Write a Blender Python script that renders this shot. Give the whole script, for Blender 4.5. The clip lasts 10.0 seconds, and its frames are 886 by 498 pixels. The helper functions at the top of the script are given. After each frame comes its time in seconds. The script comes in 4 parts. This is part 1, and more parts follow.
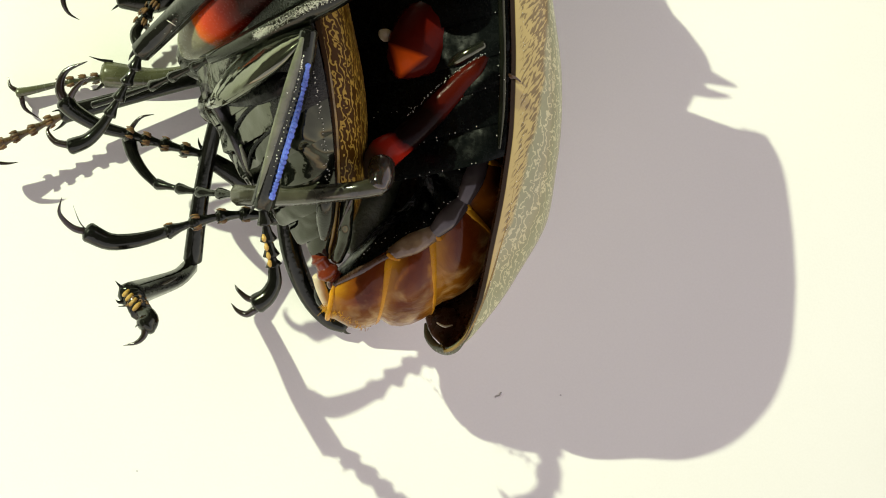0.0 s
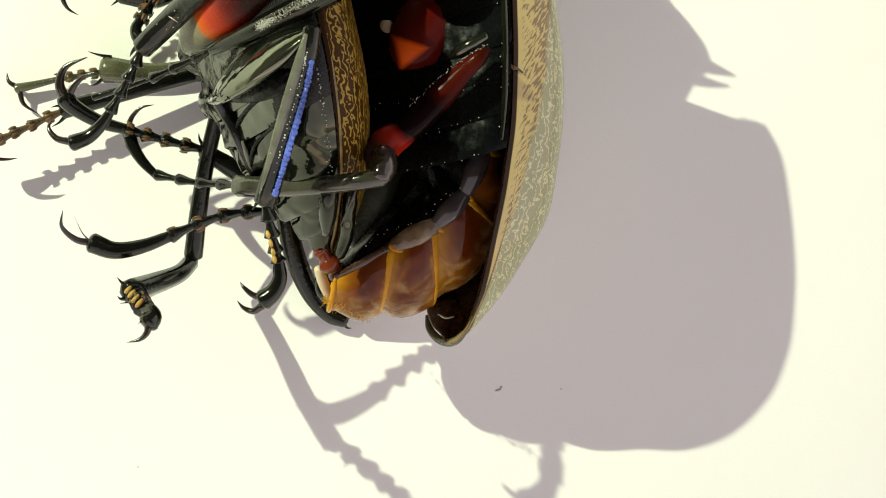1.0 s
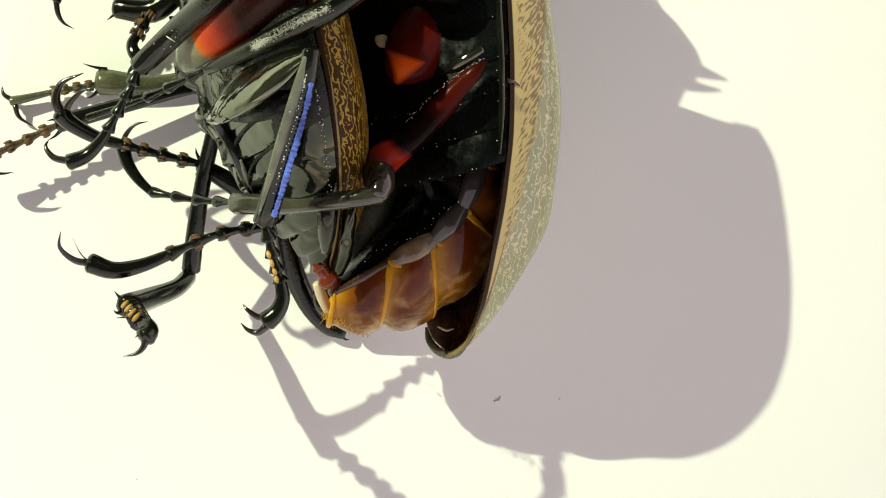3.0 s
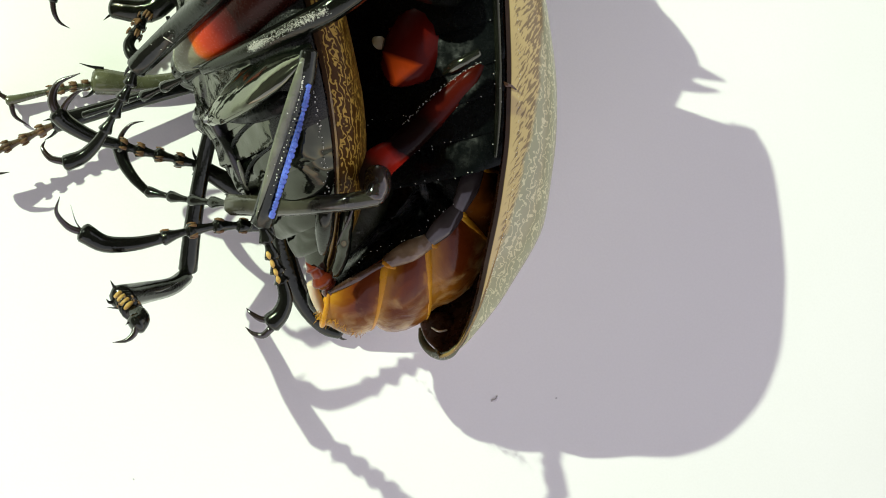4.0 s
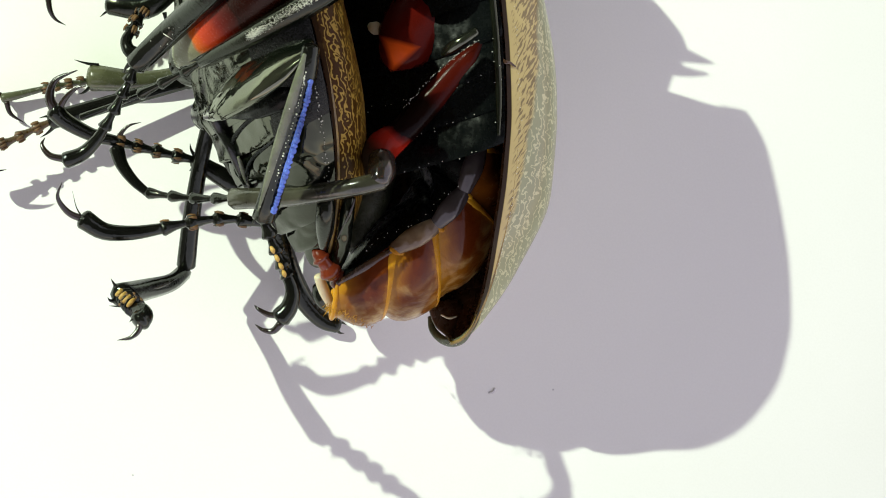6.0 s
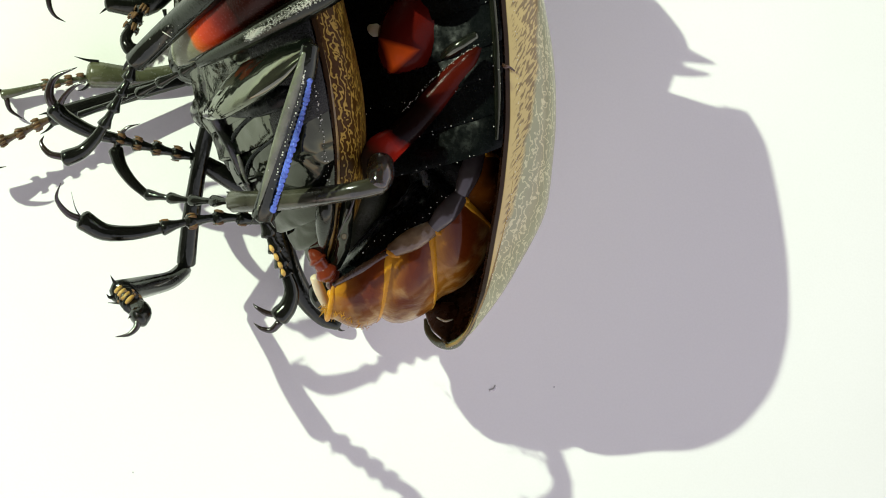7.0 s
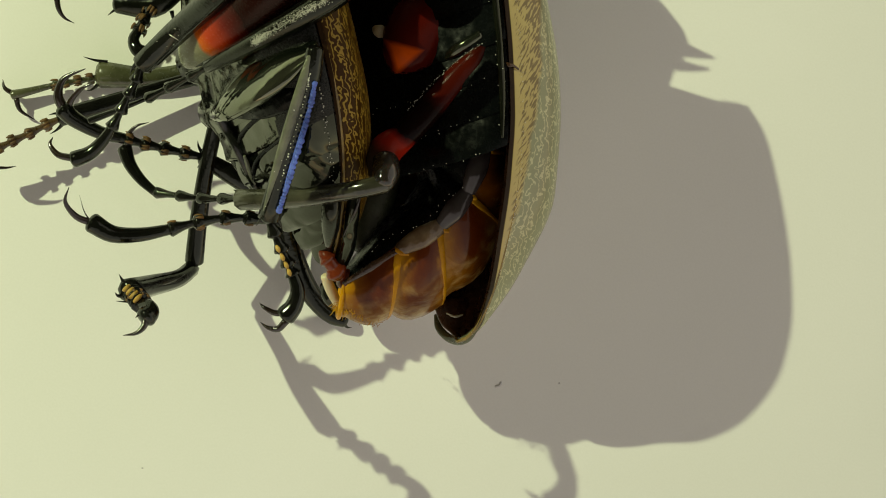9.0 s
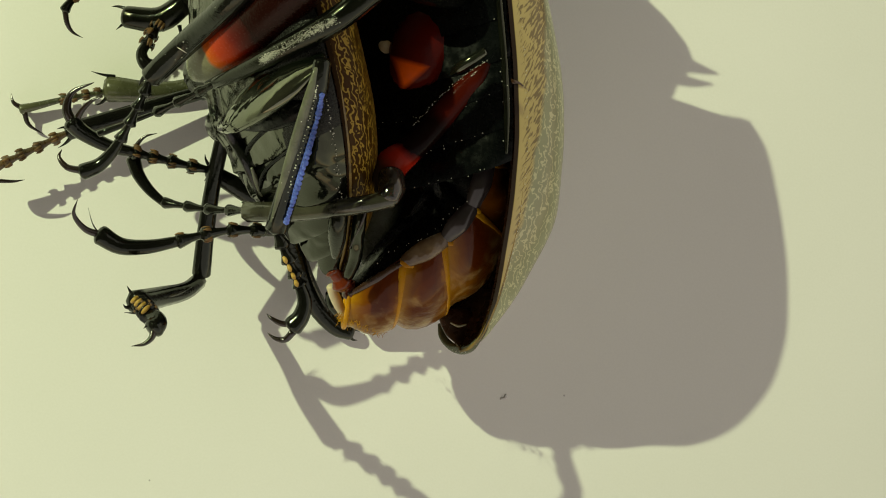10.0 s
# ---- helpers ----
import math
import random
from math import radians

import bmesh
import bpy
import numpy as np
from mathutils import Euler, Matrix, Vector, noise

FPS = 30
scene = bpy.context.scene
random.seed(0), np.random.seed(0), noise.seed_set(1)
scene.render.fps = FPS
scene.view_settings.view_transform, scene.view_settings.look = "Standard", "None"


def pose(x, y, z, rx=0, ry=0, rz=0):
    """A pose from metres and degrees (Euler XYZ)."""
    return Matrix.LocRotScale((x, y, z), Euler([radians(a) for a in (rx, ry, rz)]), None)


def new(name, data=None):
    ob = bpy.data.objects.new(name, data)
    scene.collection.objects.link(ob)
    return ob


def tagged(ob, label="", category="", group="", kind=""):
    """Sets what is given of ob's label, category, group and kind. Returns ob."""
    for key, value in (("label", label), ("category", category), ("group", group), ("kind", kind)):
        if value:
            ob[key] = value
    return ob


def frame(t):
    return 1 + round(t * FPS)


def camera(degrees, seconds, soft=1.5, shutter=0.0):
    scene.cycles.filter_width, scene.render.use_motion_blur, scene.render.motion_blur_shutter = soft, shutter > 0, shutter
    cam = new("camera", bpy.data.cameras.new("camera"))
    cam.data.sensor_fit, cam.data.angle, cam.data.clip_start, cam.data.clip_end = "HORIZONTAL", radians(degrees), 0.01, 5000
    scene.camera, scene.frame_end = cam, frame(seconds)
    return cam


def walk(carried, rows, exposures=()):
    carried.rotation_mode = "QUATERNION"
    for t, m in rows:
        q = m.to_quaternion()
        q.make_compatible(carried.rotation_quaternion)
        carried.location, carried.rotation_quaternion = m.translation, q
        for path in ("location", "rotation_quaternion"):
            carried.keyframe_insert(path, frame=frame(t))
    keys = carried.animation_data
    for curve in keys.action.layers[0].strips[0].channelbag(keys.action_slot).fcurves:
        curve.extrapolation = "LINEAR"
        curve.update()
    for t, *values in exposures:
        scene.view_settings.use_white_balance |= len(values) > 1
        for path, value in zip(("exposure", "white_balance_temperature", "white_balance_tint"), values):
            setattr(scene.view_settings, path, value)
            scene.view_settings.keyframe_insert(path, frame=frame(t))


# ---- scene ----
# camera: an unsteady close-up from above, about eleven centimetres from the sheet
cam = camera(30.0, 10.0, soft=1.0)
EYE = Vector((-12.800, 3.500, 111.751))
BASE = Matrix(((0.993504, 0.003539, -0.113742, 0.000000), (-0.000000, 0.999516, 0.031101, 0.000000), (0.113797, -0.030899, 0.993023, 0.000000), (0.000000, 0.000000, 0.000000, 1.000000)))


def held(dx, dy, dz, rx, ry, rz):
    """A small shift (mm) and turn (degrees) of the camera from its resting pose."""
    turn = Matrix.Rotation(math.sqrt(rx * rx + ry * ry + rz * rz) * math.pi / 180, 4, Vector((rx, ry, rz + 1e-9)))
    return Matrix.Translation((EYE + Vector((dx, dy, dz))) * 0.001) @ turn @ BASE


PATH = [
    (0, 3.082, -5.266, 0.233, 2.7566, 1.8674, 1.2522),
    (0.5, 2.936, -5.245, -0.113, 2.6835, 1.7349, 1.6074),
    (1, 2.067, -4.768, 0.103, 2.3240, 1.3528, 1.0164),
    (1.5, 1.972, -4.133, 0.003, 2.2244, 1.2668, 1.0495),
    (2, 1.521, -3.286, 0.075, 1.8276, 1.0153, 0.9295),
    (2.5, 1.372, -2.435, -0.045, 1.4097, 0.9251, 0.7410),
    (4, 1.126, -1.241, -0.274, 0.9013, 0.6839, 0.6521),
    (4.5, 0.524, -1.279, -0.107, 0.6961, 0.3482, 0.4260),
    (5, -0.296, -1.197, -0.102, 0.7519, -0.0911, -0.1893),
    (5.5, -0.599, -1.144, 0.026, 0.7359, -0.3272, -0.0168),
    (7, -0.211, -0.510, -0.313, 0.2502, -0.1071, 0.1088),
    (7.5, -0.000, 0.000, -0.000, -0.0000, -0.0000, -0.0000),
    (8, -0.231, 0.026, 0.426, -0.0715, -0.0029, 0.0073),
    (8.5, -0.001, 0.046, 0.985, -0.1433, 0.1586, -0.0737),
    (9, 0.185, 0.277, 0.689, -0.2052, 0.3505, -0.0240),
    (9.4, 0.060, 0.569, 0.758, -0.0379, 0.4139, -0.0543),
    (9.5, -0.542, -2.484, 1.059, 0.1241, 0.4928, 0.1242),
    (9.8, -0.100, -0.007, 1.405, 0.0840, 0.4386, -0.1024),
    (10, -0.125, -0.425, 1.350, 0.6135, 0.4120, -0.0156),
]
EXPOSURES = [(0.0, 1.18, 5950, 13), (3.0, 1.18, 5950, 13), (4.0, 1.18, 5450, 15), (8.0, 1.18, 5450, 15), (8.5, 1.10, 6000, 9), (8.9, 0.43, 6600, -1), (10.0, 0.42, 6600, -1)]
walk(cam, [(t, held(*v)) for t, *v in PATH], EXPOSURES)

# light: daylight from the sky past added unseen walls, and one small lamp
world = bpy.data.worlds.new("sky")
scene.world = world
world.use_nodes = True
wn = world.node_tree.nodes
sky = wn.new("ShaderNodeTexSky")
sky.sky_type = "NISHITA"
sky.sun_disc = False
sky.sun_elevation = radians(35)
sky.sun_rotation = radians(-56)
sky.dust_density = 2.0
haze = wn.new("ShaderNodeMix")
haze.data_type, haze.blend_type = "RGBA", "MULTIPLY"
haze.inputs[0].default_value = 1.0
haze.inputs[7].default_value = (1.04, 0.64, 0.375, 1)
world.node_tree.links.new(sky.outputs[0], haze.inputs[6])
veil = wn.new("ShaderNodeMix")
veil.data_type = "RGBA"
veil.inputs[0].default_value = 0.5
veil.inputs[7].default_value = (1.36, 1.09, 1.03, 1)
world.node_tree.links.new(haze.outputs[2], veil.inputs[6])
world.node_tree.links.new(veil.outputs[2], wn["Background"].inputs[0])
wn["Background"].inputs[1].default_value = 0.44
# the key light: one small yellowish lamp, low beyond the beetles' heads, about a quarter of a metre off
LAMP_AT = Vector((-178.14, 126.35, 170.11))
lamp = new("lamp", bpy.data.lights.new("lamp", "POINT"))
lamp.data.energy = 1.85
lamp.data.shadow_soft_size = 0.0016
lamp.data.color = (0.97, 1.0, 0.61)
lamp.location = LAMP_AT * 0.001


# ---------------------------------------------------------------- materials
def material(name):
    m = bpy.data.materials.new(name)
    m.use_nodes = True
    return m, m.node_tree.nodes, m.node_tree.links, m.node_tree.nodes["Principled BSDF"]


def coords(nodes, links, scale=1000.0, stretch=(1, 1, 1)):
    tc = nodes.new("ShaderNodeTexCoord")
    mp = nodes.new("ShaderNodeMapping")
    mp.inputs["Scale"].default_value = [scale * s for s in stretch]
    links.new(tc.outputs["Object"], mp.inputs[0])
    return mp.outputs[0]


def noise_tex(nodes, links, vec, scale, detail=4.0, distort=0.0):
    n = nodes.new("ShaderNodeTexNoise")
    n.inputs["Scale"].default_value, n.inputs["Detail"].default_value, n.inputs["Distortion"].default_value = scale, detail, distort
    links.new(vec, n.inputs["Vector"])
    return n


def ramp(nodes, links, fac, stops):
    r = nodes.new("ShaderNodeValToRGB")
    while len(r.color_ramp.elements) < len(stops):
        r.color_ramp.elements.new(0.5)
    for e, (p, c) in zip(r.color_ramp.elements, stops):
        e.position, e.color = p, (*c, 1) if len(c) == 3 else c
    links.new(fac, r.inputs[0])
    return r.outputs[0]


def mix(nodes, links, fac, a, b, kind="MIX"):
    n = nodes.new("ShaderNodeMix")
    n.data_type, n.blend_type = "RGBA", kind
    for sock, v in ((n.inputs[0], fac), (n.inputs[6], a), (n.inputs[7], b)):
        if isinstance(v, bpy.types.NodeSocket):
            links.new(v, sock)
        else:
            sock.default_value = v if isinstance(v, float) else (*v, 1)
    return n.outputs[2]


def calc(nodes, links, op, a, b=0.0):
    n = nodes.new("ShaderNodeMath")
    n.operation = op
    for sock, v in zip(n.inputs, (a, b)):
        if isinstance(v, bpy.types.NodeSocket):
            links.new(v, sock)
        else:
            sock.default_value = v
    return n.outputs[0]


def relief(nodes, links, bsdf, height, strength, distance):
    b = nodes.new("ShaderNodeBump")
    b.inputs["Strength"].default_value, b.inputs["Distance"].default_value = strength, distance
    links.new(height, b.inputs["Height"])
    links.new(b.outputs[0], bsdf.inputs["Normal"])


def paper_material():
    m, n, l, b = material("matte white paper")
    v = coords(n, l)
    fine, wide = noise_tex(n, l, v, 6.0, 6), noise_tex(n, l, v, 0.05, 3)
    l.new(mix(n, l, 0.5, ramp(n, l, fine.outputs[0], [(0.3, (0.79, 0.79, 0.77)), (0.7, (0.83, 0.83, 0.81))]),
              ramp(n, l, wide.outputs[0], [(0.3, (0.78, 0.785, 0.76)), (0.7, (0.83, 0.83, 0.82))])), b.inputs["Base Color"])
    b.inputs["Roughness"].default_value = 0.75
    relief(n, l, b, fine.outputs[0], 0.25, 0.00002)
    return m


def chitin(name, dark, light, rough=0.14, pits=8.0, depth=0.00004, scatter=0.0, glow=(1, 0.2, 0.05), strength=0.35, ior=1.55, wobble=0.0, sheen=None):
    """Horny shell: a dark gloss with a fine uneven relief; thin shells let some light through."""
    m, n, l, b = material(name)
    v = coords(n, l)
    broad, fine = noise_tex(n, l, v, 0.45, 3), noise_tex(n, l, v, pits, 4)
    l.new(ramp(n, l, broad.outputs[0], [(0.3, dark), (0.7, light)]), b.inputs["Base Color"])
    l.new(ramp(n, l, fine.outputs[0], [(0.3, (rough * 0.7,) * 3), (0.75, (rough * 1.7,) * 3)]), b.inputs["Roughness"])
    b.inputs["IOR"].default_value = ior
    if sheen:
        b.inputs["Specular Tint"].default_value = (*sheen, 1)
    if scatter:
        b.inputs["Subsurface Weight"].default_value = scatter
        b.inputs["Subsurface Radius"].default_value = glow
        b.inputs["Subsurface Scale"].default_value = 0.0012
    if wobble:
        lumps = noise_tex(n, l, v, 0.3, 1.5, 0.4)
        bump = n.new("ShaderNodeBump")
        bump.inputs["Strength"].default_value, bump.inputs["Distance"].default_value = 0.8, wobble
        l.new(lumps.outputs[0], bump.inputs["Height"])
        relief(n, l, b, fine.outputs[0], strength, depth)
        l.new(bump.outputs[0], b.inputs["Normal"].links[0].from_node.inputs["Normal"])
    else:
        relief(n, l, b, fine.outputs[0], strength, depth)
    return m


def elytron_material(name, ground_a, line_a, ground_b, line_b, base, widen, coat=0.35, line=0.66, ior=1.5, fine=2.0):
    """Maze of fine wavering lines; brown dashes on tan by the margin, cream lines on grey green over the back.
    The skin's own map runs in millimetres: away from the margin, and from tail to shoulder."""
    m, n, l, b = material(name)
    uv = n.new("ShaderNodeUVMap")
    uv.uv_map = "skin"
    v = uv.outputs[0]

    def stretched(x, y, turn):
        """Map laid out along a slanting line: lengths x along it and y across it count as one."""
        mp = n.new("ShaderNodeMapping")
        mp.vector_type = "TEXTURE"
        mp.inputs["Scale"].default_value = (x, y, 1)
        mp.inputs["Rotation"].default_value = (0, 0, radians(turn))
        l.new(v, mp.inputs[0])
        return mp.outputs[0]

    def swing(tex, size):
        return calc(n, l, "MULTIPLY", calc(n, l, "SUBTRACT", tex.outputs[0], 0.5), size)

    sep = n.new("ShaderNodeSeparateXYZ")
    l.new(v, sep.inputs[0])
    # long wavering lines, roughly along the case, that swing and zigzag
    drift = swing(noise_tex(n, l, stretched(1.3, 0.9, 80), 1.0, 1.5), 20.0)
    zigzag = swing(noise_tex(n, l, v, fine, 1.0, 0.4), 13.0)
    wave = calc(n, l, "SINE", calc(n, l, "ADD", calc(n, l, "MULTIPLY", sep.outputs[0], 12.0), calc(n, l, "ADD", drift, zigzag)))
    lines = ramp(n, l, calc(n, l, "ADD", calc(n, l, "MULTIPLY", wave, 0.5), 0.5), [(line, (0, 0, 0)), (line + 0.13, (1, 1, 1))])
    # short slanting dashes, thickest towards the maze
    dash = noise_tex(n, l, stretched(0.62, 0.13, 58), 1.0, 1.0, 0.3)
    soft = noise_tex(n, l, v, 0.45, 2)
    grow = calc(n, l, "SUBTRACT", calc(n, l, "MULTIPLY", sep.outputs[0], 0.085), 0.07)
    dashes = ramp(n, l, calc(n, l, "ADD", dash.outputs[0], grow), [(0.53, (0, 0, 0)), (0.62, (1, 1, 1))])
    edge_band = ramp(n, l, sep.outputs[0], [(0.5, (0, 0, 0)), (0.75, (1, 1, 1))])
    limit = calc(n, l, "ADD", calc(n, l, "MULTIPLY", sep.outputs[1], widen), base)
    side = calc(n, l, "SUBTRACT", calc(n, l, "ADD", sep.outputs[0], calc(n, l, "MULTIPLY", soft.outputs[0], 1.0)), limit)
    zone = ramp(n, l, side, [(0.45, (0, 0, 0)), (0.75, (1, 1, 1))])
    near = mix(n, l, calc(n, l, "MULTIPLY", dashes, edge_band), ground_a, line_a)
    far = mix(n, l, lines, ground_b, line_b)
    tone = noise_tex(n, l, v, 0.3, 3)
    both = mix(n, l, ramp(n, l, sep.outputs[0], [(0.28, (0, 0, 0)), (0.34, (1, 1, 1))]), (0.022, 0.012, 0.005), mix(n, l, zone, near, far))
    l.new(mix(n, l, 0.35, both, ramp(n, l, tone.outputs[0], [(0.3, (0.55, 0.5, 0.45)), (0.7, (1, 1, 1))]), "MULTIPLY"), b.inputs["Base Color"])
    b.inputs["Roughness"].default_value = 0.3
    b.inputs["IOR"].default_value = ior
    l.new(ramp(n, l, sep.outputs[0], [(0.3, (0.1, 0.1, 0.1)), (0.36, (0.5, 0.5, 0.5))]), b.inputs["Specular IOR Level"])
    l.new(calc(n, l, "MULTIPLY", ramp(n, l, sep.outputs[0], [(0.3, (0.1, 0.1, 0.1)), (0.36, (1, 1, 1))]), coat), b.inputs["Coat Weight"])
    b.inputs["Coat Roughness"].default_value = 0.05
    grain = noise_tex(n, l, v, 5.0, 4)
    relief(n, l, b, grain.outputs[0], 0.25, 0.00004)
    return m


def banded_material(name, a, b, stops, origin, rough=0.14, ior=1.4, wander=0.25, spot=None):
    """Chitin whose colour runs from a to b (millimetres), with an uneven border; spot: three corners of a painted lit
    patch and its colour.
    """
    m, n, l, bs = material(name)
    v = coords(n, l)
    lumps, fine = noise_tex(n, l, v, 0.8, 3), noise_tex(n, l, v, 7.0, 4)

    def plane(p, d):
        dot = n.new("ShaderNodeVectorMath")
        dot.operation = "DOT_PRODUCT"
        dot.inputs[1].default_value = d
        l.new(v, dot.inputs[0])
        return calc(n, l, "SUBTRACT", dot.outputs["Value"], (Vector(p) - Vector(origin)).dot(d))

    axis = Vector(b) - Vector(a)
    ragged = calc(n, l, "MULTIPLY", calc(n, l, "SUBTRACT", lumps.outputs[0], 0.5), wander)
    colour = ramp(n, l, calc(n, l, "ADD", plane(a, axis / axis.length_squared), ragged), stops)
    if spot:
        corners, tint = spot
        near = None
        for p, q, r in ((corners[k], corners[(k + 1) % 3], corners[(k + 2) % 3]) for k in range(3)):
            side = Vector((-(q[1] - p[1]), q[0] - p[0], 0)).normalized()
            if side.dot(Vector(r) - Vector(p)) < 0:
                side = -side
            near = plane(p, side) if near is None else calc(n, l, "MINIMUM", near, plane(p, side))
        edge = calc(n, l, "ADD", near, calc(n, l, "MULTIPLY", ragged, 0.5))
        colour = mix(n, l, ramp(n, l, edge, [(0.0, (0, 0, 0)), (0.32, (1, 1, 1))]), colour, mix(n, l, lumps.outputs[0], tint, [c * 0.45 for c in tint]))
    l.new(colour, bs.inputs["Base Color"])
    l.new(ramp(n, l, fine.outputs[0], [(0.3, (rough * 0.7,) * 3), (0.75, (rough * 1.7,) * 3)]), bs.inputs["Roughness"])
    bs.inputs["IOR"].default_value = ior
    relief(n, l, bs, fine.outputs[0], 0.4, 0.00004)
    return m


def amber_material():
    """Horny amber skin: yellow by the joints, red brown in the middle of each ring, mottled; a clear gloss over it."""
    m, n, l, b = material("amber abdomen skin")
    uv = n.new("ShaderNodeUVMap")
    uv.uv_map = "skin"
    sep = n.new("ShaderNodeSeparateXYZ")
    l.new(uv.outputs[0], sep.inputs[0])
    v = coords(n, l)
    mottle, fine = noise_tex(n, l, v, 0.5, 4, 0.6), noise_tex(n, l, v, 4.0, 4)
    wander = calc(n, l, "MULTIPLY", calc(n, l, "SUBTRACT", mottle.outputs[0], 0.5), 0.5)
    along = calc(n, l, "ADD", sep.outputs[1], wander)
    rings = ramp(n, l, along, [(0.0, (0.26, 0.10, 0.003)), (0.07, (0.12, 0.03, 0.001)), (0.22, (0.08, 0.014, 0.001)), (0.5, (0.085, 0.016, 0.001)), (0.72, (0.16, 0.052, 0.002)), (0.9, (0.28, 0.12, 0.004)), (1.0, (0.38, 0.18, 0.006))])
    low = ramp(n, l, calc(n, l, "ADD", sep.outputs[0], wander), [(0.2, (0, 0, 0)), (0.42, (1, 1, 1))])
    gold = mix(n, l, ramp(n, l, noise_tex(n, l, v, 0.9, 3, 0.5).outputs[0], [(0.45, (0, 0, 0)), (0.66, (1, 1, 1))]), (0.19, 0.072, 0.003), (0.46, 0.32, 0.12))
    l.new(mix(n, l, calc(n, l, "MULTIPLY", low, 0.8), rings, gold), b.inputs["Base Color"])
    b.inputs["Roughness"].default_value = 0.28
    b.inputs["IOR"].default_value = 1.15
    b.inputs["Subsurface Weight"].default_value = 0.04
    b.inputs["Subsurface Radius"].default_value = (1, 0.35, 0.08)
    b.inputs["Subsurface Scale"].default_value = 0.001
    b.inputs["Coat Weight"].default_value = 0.3
    b.inputs["Coat Roughness"].default_value = 0.05
    both = calc(n, l, "ADD", mottle.outputs[0], calc(n, l, "MULTIPLY", fine.outputs[0], 0.12))
    relief(n, l, b, both, 0.5, 0.0004)
    return m


PAPER = paper_material()
BLACK = chitin("glossy black chitin", (0.001, 0.0015, 0.001), (0.004, 0.0045, 0.003), 0.06, ior=1.45, sheen=(0.95, 1.0, 0.8))
PLATE = chitin("black belly plate", (0.002, 0.003, 0.002), (0.007, 0.008, 0.006), 0.06, 4.0, 0.00003, ior=1.85, wobble=0.0006, sheen=(0.95, 1.0, 0.72))
SATIN = chitin("satin black belly plate", (0.001, 0.0015, 0.0015), (0.003, 0.004, 0.004), 0.22, 3.0, 0.00003, ior=1.22, wobble=0.0006)
DARK = chitin("black tail plate", (0.001, 0.0015, 0.001), (0.005, 0.006, 0.004), 0.05, 3.0, 0.00002, ior=1.55, wobble=0.0008, sheen=(0.95, 1.0, 0.72))
FLANK = chitin("dull grained side plate", (0.002, 0.003, 0.002), (0.010, 0.011, 0.009), 0.25, 9.0, 0.00008, ior=1.3, strength=0.7)
MIRROR = chitin("mirror black chitin", (0.002, 0.003, 0.002), (0.008, 0.009, 0.006), 0.05, 3.0, 0.00002, ior=2.2, wobble=0.0005, sheen=(0.95, 1.0, 0.72))
GRAINED = chitin("grained dark belly plate", (0.001, 0.0015, 0.001), (0.004, 0.005, 0.0035), 0.1, 6.0, 0.00006, ior=1.5, strength=0.5, wobble=0.0005)
# blue sky reflection on the black shins, put into base colour
BLUE = chitin("blue shin reflection", (0.02, 0.03, 0.16), (0.16, 0.24, 0.85), 0.12, 3.0, 0.0003, strength=0.8, ior=1.8, sheen=(0.4, 0.5, 1.0))
# pale colour for beads that imitate small highlights on the shell
GLINT = chitin("pale glint grain", (0.45, 0.45, 0.38), (0.7, 0.7, 0.62), 0.12, ior=1.8)
KHAKI = chitin("khaki shin chitin", (0.012, 0.012, 0.008), (0.06, 0.058, 0.038), 0.14, 4.0, 0.00004, ior=1.6)
SAGE = chitin("pale sage chitin", (0.055, 0.06, 0.04), (0.15, 0.16, 0.105), 0.14, 5.0, 0.00015, ior=1.6, strength=0.6)
GOLD = chitin("golden hairy pad", (0.30, 0.17, 0.02), (0.5, 0.32, 0.06), 0.5, 12.0, 0.0001)
ASH = chitin("grey translucent abdomen skin", (0.018, 0.013, 0.012), (0.055, 0.045, 0.045), 0.1, 2.0, 0.00006, ior=1.5)
TAN = chitin("tan translucent abdomen skin", (0.06, 0.03, 0.012), (0.24, 0.17, 0.09), 0.1, 2.0, 0.00012, ior=1.55, strength=0.7)
SMOKE = chitin("grey translucent knee", (0.006, 0.005, 0.004), (0.035, 0.026, 0.02), 0.08, 3.0, 0.00003, 0.2, ior=1.6)
TARSAL = chitin("brown tarsal chitin", (0.03, 0.018, 0.006), (0.12, 0.07, 0.022), 0.3)
LEG = chitin("black leg chitin", (0.001, 0.0012, 0.001), (0.006, 0.006, 0.005), 0.06, 4.0, 0.00005, ior=1.47, strength=0.4, sheen=(0.92, 1.0, 0.85))
OLIVE = chitin("olive black leg chitin", (0.03, 0.033, 0.015), (0.085, 0.088, 0.045), 0.2, 3.0, 0.00008, ior=1.6)
CLAWS = chitin("dark brown claw horn", (0.006, 0.004, 0.003), (0.02, 0.010, 0.006), 0.14, ior=1.65)
FUZZ = chitin("rusty tarsal bristles", (0.07, 0.035, 0.01), (0.20, 0.10, 0.025), 0.6)
AMBER = amber_material()
DEEP = chitin("dark red brown abdomen skin", (0.035, 0.010, 0.001), (0.16, 0.05, 0.003), 0.2, 1.5, 0.0001, ior=1.2)
HONEY = chitin("yellow joint skin", (0.28, 0.11, 0.002), (0.58, 0.29, 0.008), 0.3, 5.0, 0.00006, 0.08, (1, 0.5, 0.1), ior=1.25)
BROWN = chitin("brown abdomen edge", (0.02, 0.008, 0.004), (0.07, 0.03, 0.010), 0.2, 5.0, 0.00006)
RUST = chitin("red brown genital capsule", (0.05, 0.007, 0.003), (0.15, 0.026, 0.007), 0.1, 4.0, 0.00005, ior=1.45)
